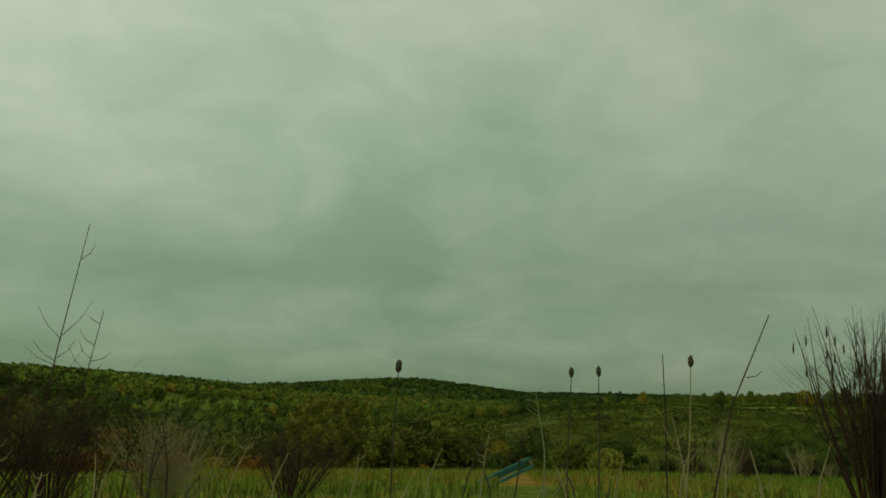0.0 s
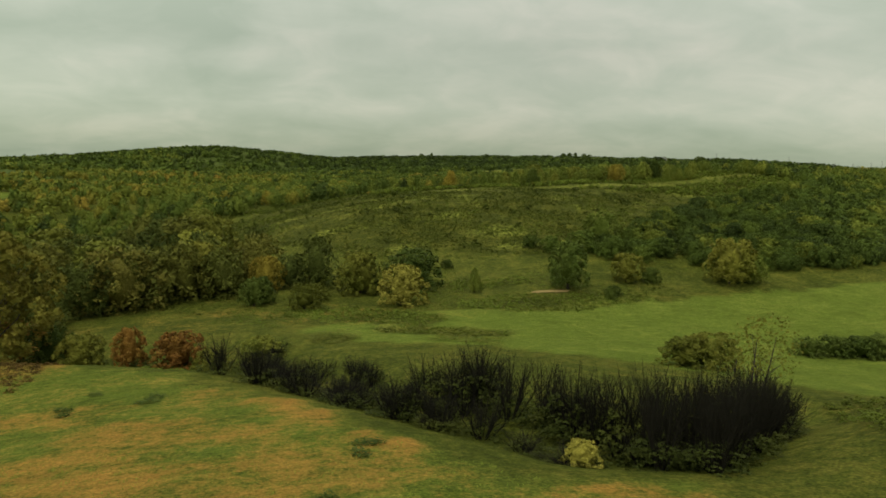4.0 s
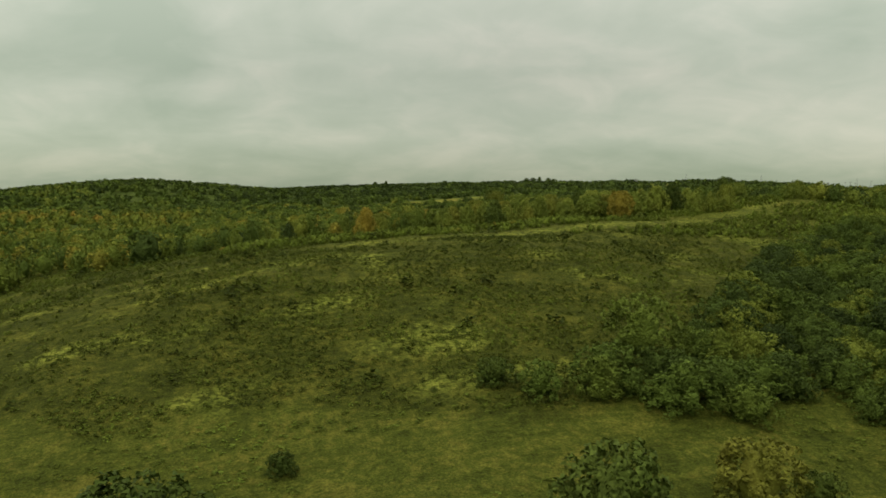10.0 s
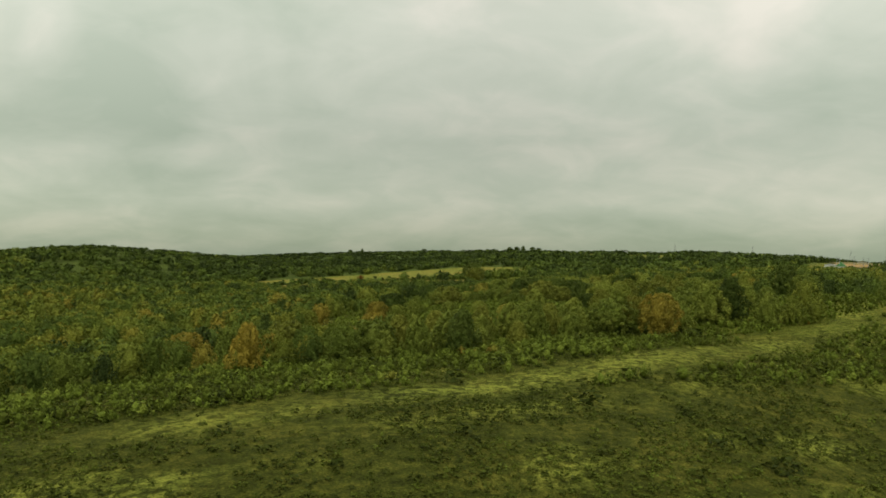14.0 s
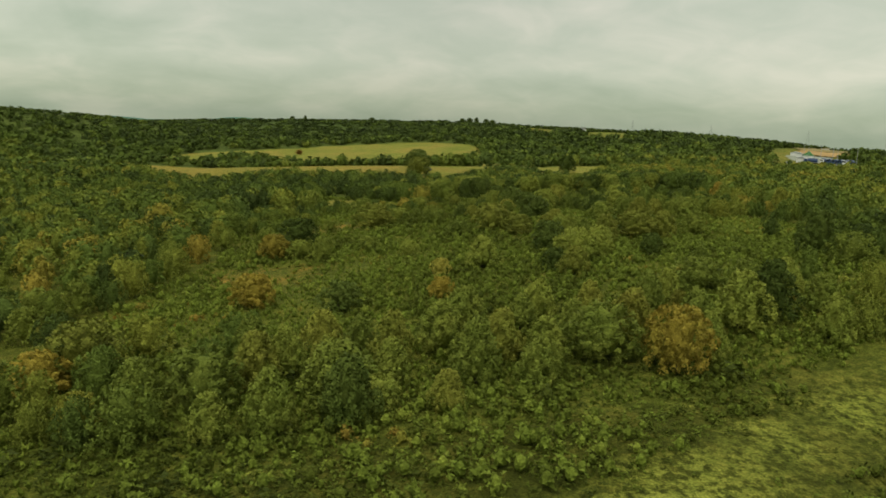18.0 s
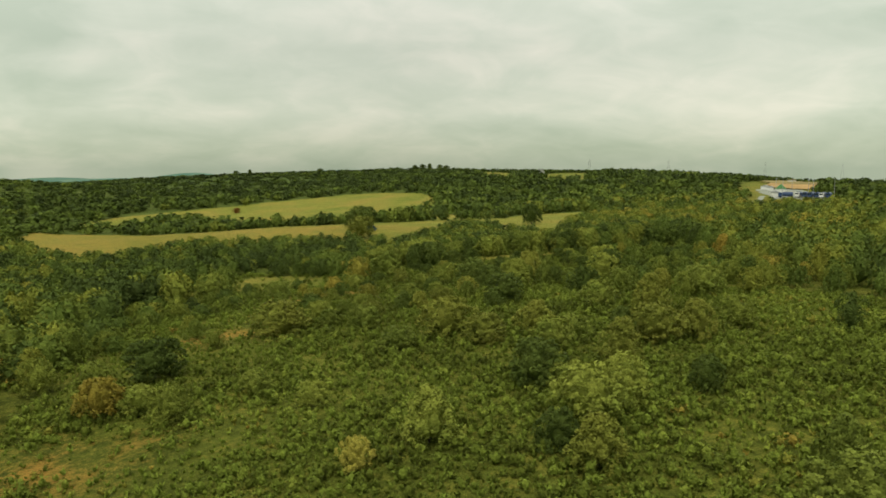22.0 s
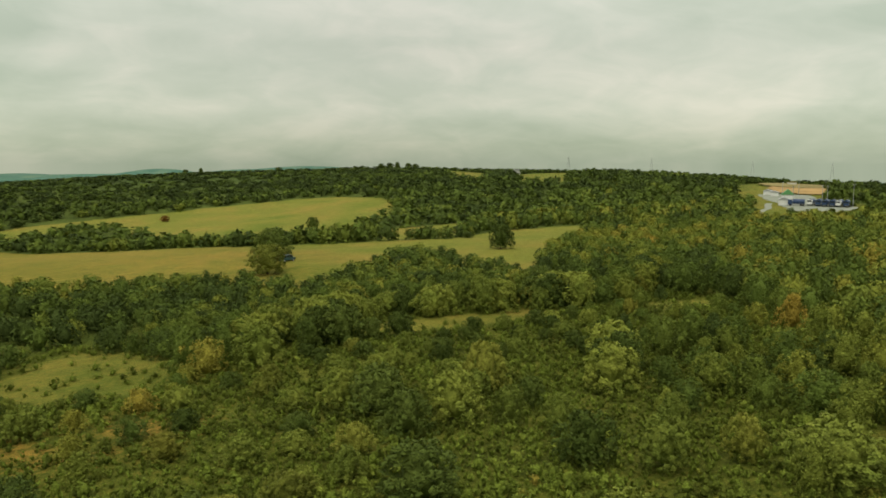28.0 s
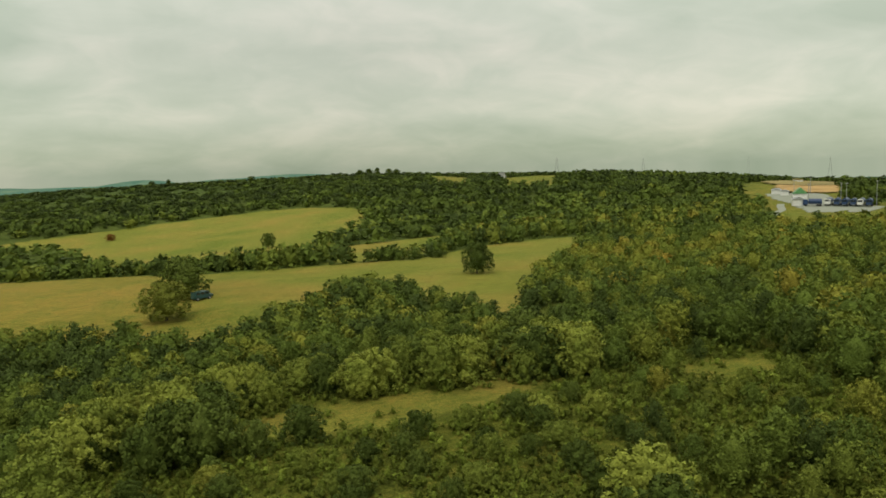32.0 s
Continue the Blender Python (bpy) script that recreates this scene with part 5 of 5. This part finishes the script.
def build_yard():
    """The works yard at the foot of the far hill: drive, slab, sheds, lorries, lamp masts."""
    sheet("yard_paving", PAVING, 2.0, 0.12, M_CONCRETE, "pale concrete yard of the works", "pavement")
    sheet("earth_slope", EARTH, 2.5, 0.3, M_EARTH, "bare orange earth slope behind the works yard", "earth bank", 1.2)
    sheet("earth_bank", BANK, 4.0, 0.3, M_BROWN_EARTH, "brown levelled earth bank above the works yard", "earth bank", 1.6)
    verts = []
    for (ax, ay), (bx, by) in zip(DRIVE, DRIVE[1:] + [(460, 557)]):
        d = math.hypot(bx - ax, by - ay)
        for side in (-1.6, 1.6):
            px, py = ax - (by - ay) / d * side, ay + (bx - ax) / d * side
            verts.append((px, py, float(height(px, py)) + 0.1))
    tagged(new("drive", mesh_of("drive", np.array(verts), np.array([(2 * k, 2 * k + 1, 2 * k + 3, 2 * k + 2) for k in range(len(DRIVE) - 1)]), M_CONCRETE)), "pale curved drive into the works yard", "road", kind="structure")
    shed(452, 543, 6.4, 5.0, 3.0, 1.3, 42, M_STEEL, "white rendered gatehouse with a grey pitched roof")
    shed(479, 563, 6.5, 6.0, 2.6, 3.0, 42, M_GREEN_ROOF, "white works shed under a steep green sheet roof")
    shed(494, 589, 9.5, 4.5, 2.2, 0.7, 38, M_STEEL, "long low pale works shed with a flat-pitched roof")
    shed(488, 579, 5.0, 4.0, 2.2, 0.8, 38, M_STEEL, "small pale works shed with a grey roof")
    shed(592, 652, 14.0, 6.0, 2.4, 0.5, 40, M_BROWN_EARTH, "low tan building on the earth bank")
    for k, (x, y) in enumerate([(460, 533), (461.5, 530), (463, 527), (464, 524), (465, 521), (466, 518), (453, 535)]):
        ob = thing("tank_truck", "blue tank lorry with a white cab roof in the works yard" if k in (0, 4) else "blue tank lorry standing in the works yard", "lorry", "blue lorries in the yard")
        ob.matrix_basis = pose(x, y, float(height(x, y)) + 0.12, 0, 0, (205 if k < 6 else 130) + 4 * (k % 2))
        tank = solid("tank", rod(1.2, 5.4, (0, 0, 2.2), 0, 90), M_BLUE, ob)
        for px in (-1.4, 0.0, 1.4):
            solid("hatch", rod(0.3, 0.18, (px, 0, 3.45)), M_STEEL, tank)
        cab = solid("cab", box((2.0, 2.3, 2.4), (4.0, 0, 1.8), 0.2), M_WHITE if k in (0, 4) else M_BLUE, ob)
        solid("windscreen", box((0.06, 1.9, 0.8), (5.0, 0, 2.3), 0.02), M_GLASS, cab)
        solid("chassis", box((8.2, 1.8, 0.4), (0.8, 0, 0.85), 0.05), M_STEEL, ob)
        for px in (-2.0, -0.9, 3.9):
            for sy in (-1, 1):
                solid("wheel", rod(0.5, 0.35, (px, sy * 1.0, 0.5), 90), M_TYRE, ob)
    for x, y, high in [(476, 564, 9), (451, 537, 10), (463.5, 530, 10), (468, 530.5, 9.5), (466, 515, 11), (504, 576, 8)]:
        ob = thing("lamp_mast", "tall pale steel lamp mast of the works yard", "mast", "lamp masts of the yard")
        ob.matrix_basis = pose(x, y, float(height(x, y)), 0, 0, x)
        solid("pole", rod(0.16, high, (0, 0, high / 2), top=0.1), M_STEEL, ob)
        solid("lamp_head", box((1.3, 0.4, 0.25), (0, 0, high), 0.05), M_STEEL, ob)


def build_pylons():
    for k, (x, y, high) in enumerate([(900, 960, 30), (1010, 930, 30), (1110, 900, 28), (780, 1010, 28), (690, 1060, 26)]):
        ob = thing("power_pylon", "distant grey steel lattice power pylon on the ridge", "pylon", "power pylons on the ridge")
        ob.matrix_basis = pose(x, y, float(height(x, y)), 0, 0, 40)
        for sx in (-1, 1):
            for sy in (-1, 1):
                v, f = tube([(sx * 3, sy * 3, 0), (sx * 1.2, sy * 1.2, high * 0.6), (sx * 0.3, sy * 0.3, high)], [0.13, 0.11, 0.08], 4)
                part("leg", mesh_of("leg", v, f, M_STEEL), ob)
        for z, reach in ((high * 0.62, 6.5), (high * 0.76, 5.5), (high * 0.9, 4.5)):
            part("cross_arm", mesh_of("cross_arm", *tube([(-reach, 0, z), (0, 0, z + 0.5), (reach, 0, z)], [0.08, 0.16, 0.08], 4), M_STEEL), ob)
    ob = thing("farmhouse", "small white farmhouse beside a pale field below the distant ridge", "house")
    ob.matrix_basis = pose(456, 808, float(height(456, 808)), 0, 0, 30)
    wall = solid("wall", box((9, 5, 2.4), (0, 0, 1.2), 0.05), M_WHITE, ob)
    bm = rod(2.9, 9.6, (0, 0, 2.4), 0, 90, 0, 3)
    solid("roof", bm, M_STEEL, ob)
    for px in (-3.2, -1.1, 1.1, 3.2):
        solid("window", box((0.9, 0.1, 1.0), (px, -2.53, 1.4), 0.02), M_GLASS, wall)


# ---- the mown field and the take-off place ----
TUSSOCKS = [(12.8, 58.7, 1.8), (10.1, 51.0, 1.4), (-11.4, 76.6, 3.0), (-7.3, 48.3, 1.5), (0.9, 76.7, 2.0), (-4.8, 76.0, 1.5), (18.8, 44.9, 1.5), (28.3, 43.3, 2.4), (-6.8, 40.9, 1.1), (12.2, 56.9, 1.6), (0.5, 75.3, 2.1), (-4.4, 74.3, 1.4), (-3.6, 80.1, 1.6), (16.3, 31.5, 0.8), (-1.9, 24.7, 0.7), (-9.1, 37.0, 2.7), (16.6, 33.3, 0.6), (-40.4, 99.1, 3.6), (-14.9, 82.8, 2.8)]


def build_field():
    rng = np.random.default_rng(41)
    out = sphere_points(rng, 160)
    out[:, 2] = np.abs(out[:, 2])
    meshes = []
    for _ in range(3):
        v, f = cards(rng, out * (0.5, 0.5, 0.9) * rng.uniform(0.5, 1.05, 160)[:, None], out + (0, 0, 0.5), np.full(160, 0.07))
        meshes.append(mesh_of("tussock", v, f, M_LEAF["dark"]))
    soil = mesh_of("tussock", v, f, M_LEAF["brown"])
    for k, (x, y, wide) in enumerate(TUSSOCKS):
        brown = k in (7, 8, 15)
        ob = new("grass_tussock", soil if brown else meshes[k % 3])
        ob.matrix_basis = pose(x, y, float(height(x, y)) - 0.03, 0, 0, k * 71) @ Matrix.Diagonal((wide, wide * 0.7, 0.38 if wide > 1 else 0.28, 1))
        tagged(ob, "low brown tussock on the mown field" if brown else "low dark green tussock on the mown field", "tussock", "tussocks on the mown field")
    # grass round the take-off place, thinning out over the field
    tufts = []
    for _ in range(6):
        k = 9
        turn, lean, high = rng.uniform(0, 6.283, k), rng.uniform(0.05, 0.5, k), rng.uniform(0.5, 1.0, k)
        foot = rng.normal(size=(k, 3)) * (0.3, 0.3, 0)
        tip = foot + np.stack([np.cos(turn) * lean, np.sin(turn) * lean, high], 1)
        side = np.stack([-np.sin(turn), np.cos(turn), 0 * turn], 1) * 0.05
        verts = np.stack([foot - side, foot + side, tip], 1).reshape(-1, 3)
        tufts.append((verts, np.arange(3 * k).reshape(-1, 3)))
    x, y = scatter(rng, (-10, -11), (8, 10), 0.2)
    x2, y2 = scatter(rng, (-34, 8), (46, 62), 0.62)
    keep2 = y2 < np.interp(x2, [p[0] for p in CREST], [p[1] for p in CREST]) - 1
    x, y = np.concatenate([x, x2[keep2]]), np.concatenate([y, y2[keep2]])
    keep = (np.hypot(x + 2.1, y + 10.7) > 1.6) & (np.abs(x + 2 - 0.1 * (y + 10)) + (y < -7) * 0.4 > 0.25)
    x, y = x[keep], y[keep]
    k = len(x)
    high = np.where(y < 10, rng.uniform(0.10, 0.26, k), rng.uniform(0.10, 0.2, k))
    wide = np.where(y < 10, 0.22, 0.5)
    hue = np.clip(0.76 + (rough_noise(x, y, 5, 91) - 0.5) * 0.7 + rng.normal(size=k) * 0.08, 0, 1)
    bake("grass", tufts, np.stack([x, y, wide, high, rng.uniform(0, 6.28, k), hue], 1), M_SCRUB, "short green and yellowing meadow grass", "grass")


def weed(x, y, lean, kind, high, label, stalk):
    """A dry weed: a bent stem, with seed heads, side twigs or leaves."""
    rng = np.random.default_rng(int((x + 20) * 1000 + (y + 30) * 37))
    high -= 0.17
    ob = thing("weed", label, "weed", "dry weeds at the take-off place")
    ob.matrix_basis = pose(x, y, float(height(x, y)) - 0.02)
    top = Vector((lean, rng.uniform(-0.05, 0.05), high))
    bend = Vector((lean * 0.35 + rng.uniform(-0.02, 0.02), 0.0, high * 0.55))
    thick = 0.0042 if kind == "twig" else 0.0052
    part("stem", mesh_of("stem", *tube([(0, 0, 0), bend, top], [thick, thick * 0.8, thick * 0.45], 6), stalk), ob)
    if kind == "teasel":
        v, f = ball(rng, 2, 0.06)
        part("seed_head", mesh_of("seed_head", v * (0.017, 0.017, 0.035) + np.array(top + Vector((0, 0, 0.02))), f, M_SEED, smooth=True), ob, "dark brown seed head")
    count = {"teasel": 0, "stick": 1, "branched": 6, "twig": 9}[kind]
    for k in range(count):
        s = rng.uniform(0.3, 0.95)
        a = bend * (2 * s * (1 - s)) + top * (s * s)
        side = (-1) ** k
        reach = high * rng.uniform(0.05, 0.11 if kind == "twig" else 0.2)
        b = a + Vector((side * reach, rng.uniform(-0.04, 0.04), reach * rng.uniform(0.5, 1.4)))
        part("side_twig", mesh_of("side_twig", *tube([a, (a + b) / 2 + Vector((side * 0.012, 0, -0.01)), b], [thick * 0.55, thick * 0.4, thick * 0.2], 5), stalk), ob)
    return ob


WEED_BUSHES = [(2.6, 2.4, 1.1), (2.0, 2.0, 0.9), (9, 19, 1.0), (7.8, 19.1, 0.8), (12.3, 18.5, 0.9), (3.4, 3.4, 0.9), (6.5, 8, 1.0)]


def build_takeoff():
    weed(-2.37, -6.73, 0.0, "teasel", 0.92, "dry teasel stem with a dark seed head", M_WEED_DARK)
    weed(-1.33, -5.8, 0.01, "teasel", 1.0, "dry teasel stem with a dark seed head", M_WEED_DARK)
    weed(-1.14, -5.83, -0.02, "teasel", 1.0, "dry teasel stem with a dark seed head", M_WEED_DARK)
    weed(-0.80, -6.45, 0.05, "teasel", 1.0, "thin pale stem with a feathery head", M_WEED)
    weed(-4.45, -6.3, 0.16, "twig", 1.83, "tall thin leafless sapling twig", M_WEED_RED)
    weed(-4.35, -6.1, 0.09, "twig", 1.35, "tall thin leafless sapling twig", M_WEED_RED)
    weed(-0.74, -5.93, -0.04, "stick", 1.12, "bare dry weed stalk", M_WEED_RED)
    weed(-0.72, -6.6, 0.34, "stick", 1.27, "leaning bare dry weed stalk", M_WEED_RED)
    weed(-1.6, -6.78, -0.06, "branched", 0.8, "pale green stalk with short side twigs", M_WEED_GREEN)
    weed(-0.92, -6.89, -0.07, "branched", 0.68, "dry forked weed stalk", M_WEED)
    weed(-0.6, -6.49, 0.0, "stick", 0.63, "dry upright weed stalk", M_WEED)
    weed(-0.6, -7.0, -0.05, "stick", 0.53, "dry bent weed stalk", M_WEED)
    weed(-1.9, -6.3, 0.04, "branched", 0.62, "dry forked weed stalk", M_WEED)
    weed(-3.0, -6.6, 0.06, "stick", 0.5, "short dry weed stalk", M_WEED)
    weed(-3.3, -6.4, 0.1, "branched", 0.55, "dry forked weed stalk", M_WEED)
    weed(-2.65, -6.2, 0.05, "branched", 0.5, "dry forked weed stalk", M_WEED)
    for k in range(14):
        weed(-4.85 + 0.09 * k, -6.3 + 0.1 * (k % 3), 0.08 * (-1) ** k, "branched", 0.62 + 0.05 * (k * 5 % 4), "reddish dry weed stalk in a clump", M_WEED_RED)
    for k, lean in enumerate((0.1, -0.06, 0.2, 0.02)):
        weed(-3.95 + 0.11 * k, -6.05, lean, "branched", 0.6 - 0.04 * k, "pale dry weed stalk", M_WEED)
    rng = np.random.default_rng(77)
    for k in range(34):
        x = -4.9 + 4.6 * rng.random() ** 1.7
        weed(x, -7.0 + 0.9 * rng.random(), rng.uniform(-0.12, 0.12), ("stick", "branched")[k % 2], rng.uniform(0.36, 0.62), "thin pale dry grass stalk", M_WEED if k % 3 else M_WEED_DARK)
    ob = thing("weed_bush", "reddish many-stemmed dry weed bush with seed spikes", "bush")
    ob.matrix_basis = pose(0.16, -6.6, float(height(0.16, -6.6)) - 0.02)
    part("branchwork", mesh_of("branchwork", *branching(rng, 1.12, 1.15, 64, 9, 0.007), M_WEED_RED), ob)
    v, f = ball(rng, 1, 0.15)
    spike = mesh_of("seed_spike", v * (0.006, 0.006, 0.034), f, M_SEED)
    for k in range(44):
        turn, r = rng.uniform(0, 6.283), rng.uniform(0.05, 0.4)
        head = part("seed_spike", spike, ob)
        head.location = (math.cos(turn) * r, math.sin(turn) * r, rng.uniform(0.6, 0.98))
    for k, (x, y, high, mat) in enumerate([(-4.75, -6.25, 0.72, M_WEED_RED), (-4.4, -6.1, 0.66, M_WEED_RED), (-3.75, -6.0, 0.55, M_WEED), (-5.2, -6.3, 0.7, M_WEED_RED), (-3.1, -5.6, 0.5, M_WEED_RED)]):
        bush = thing("weed_bush", "reddish dry weed clump at the edge of the grass", "bush", "reddish weed clumps")
        bush.matrix_basis = pose(x, y, float(height(x, y)) - 0.02)
        part("branchwork", mesh_of("branchwork", *branching(rng, high, high * 2.2, 44, 7, 0.005), mat), bush)
    for k, (x, y, high) in enumerate(WEED_BUSHES):
        bush = thing("weed_bush", "dry bare weed bush in the meadow grass", "bush", "weed bushes near the take-off place")
        bush.matrix_basis = pose(x, y, float(height(x, y)) - 0.02)
        part("branchwork", mesh_of("branchwork", *branching(rng, high, high * 1.3, 16, 9, 0.008), M_WEED_RED if k % 2 else M_WEED), bush)
    # a discarded turquoise-painted frame
    ob = thing("discarded_frame", "turquoise painted board frame lying tilted in the grass", "frame")
    ob.matrix_basis = pose(-1.42, -0.8, float(height(-1.42, -0.8)) + 0.05, 8, -27, 4)
    for z in (-0.055, 0.055):
        solid("rail", box((1.05, 0.03, 0.035), (0, 0, z), 0.006), M_TURQUOISE, ob)
    solid("panel", box((0.42, 0.016, 0.05), (0.24, 0.01, 0.01), 0.004), M_TURQUOISE, ob)
    for px in (-0.5, -0.1, 0.5):
        solid("crosspiece", box((0.03, 0.024, 0.13), (px, 0.002, 0), 0.005), M_STEEL, ob)


M_TURQUOISE = plain("turquoise_paint", (0.05, 0.15, 0.135), 0.6, 0.0, 14.0, 0.35)
sheet("sandy_bank", [(46.6, 127.5), (47.6, 128.1), (49.0, 128.3), (50.6, 128.2), (52.2, 128.1), (53.0, 127.7), (52.2, 127.0), (50.9, 126.9), (49.4, 127.2), (48.0, 127.1)], 0.22, 0.03, M_SAND, "bare sandy bank in the rough grass", "earth bank", 0.12)
build_field()
build_takeoff()
build_yard()
build_pylons()
build_woods()
build_scrub()
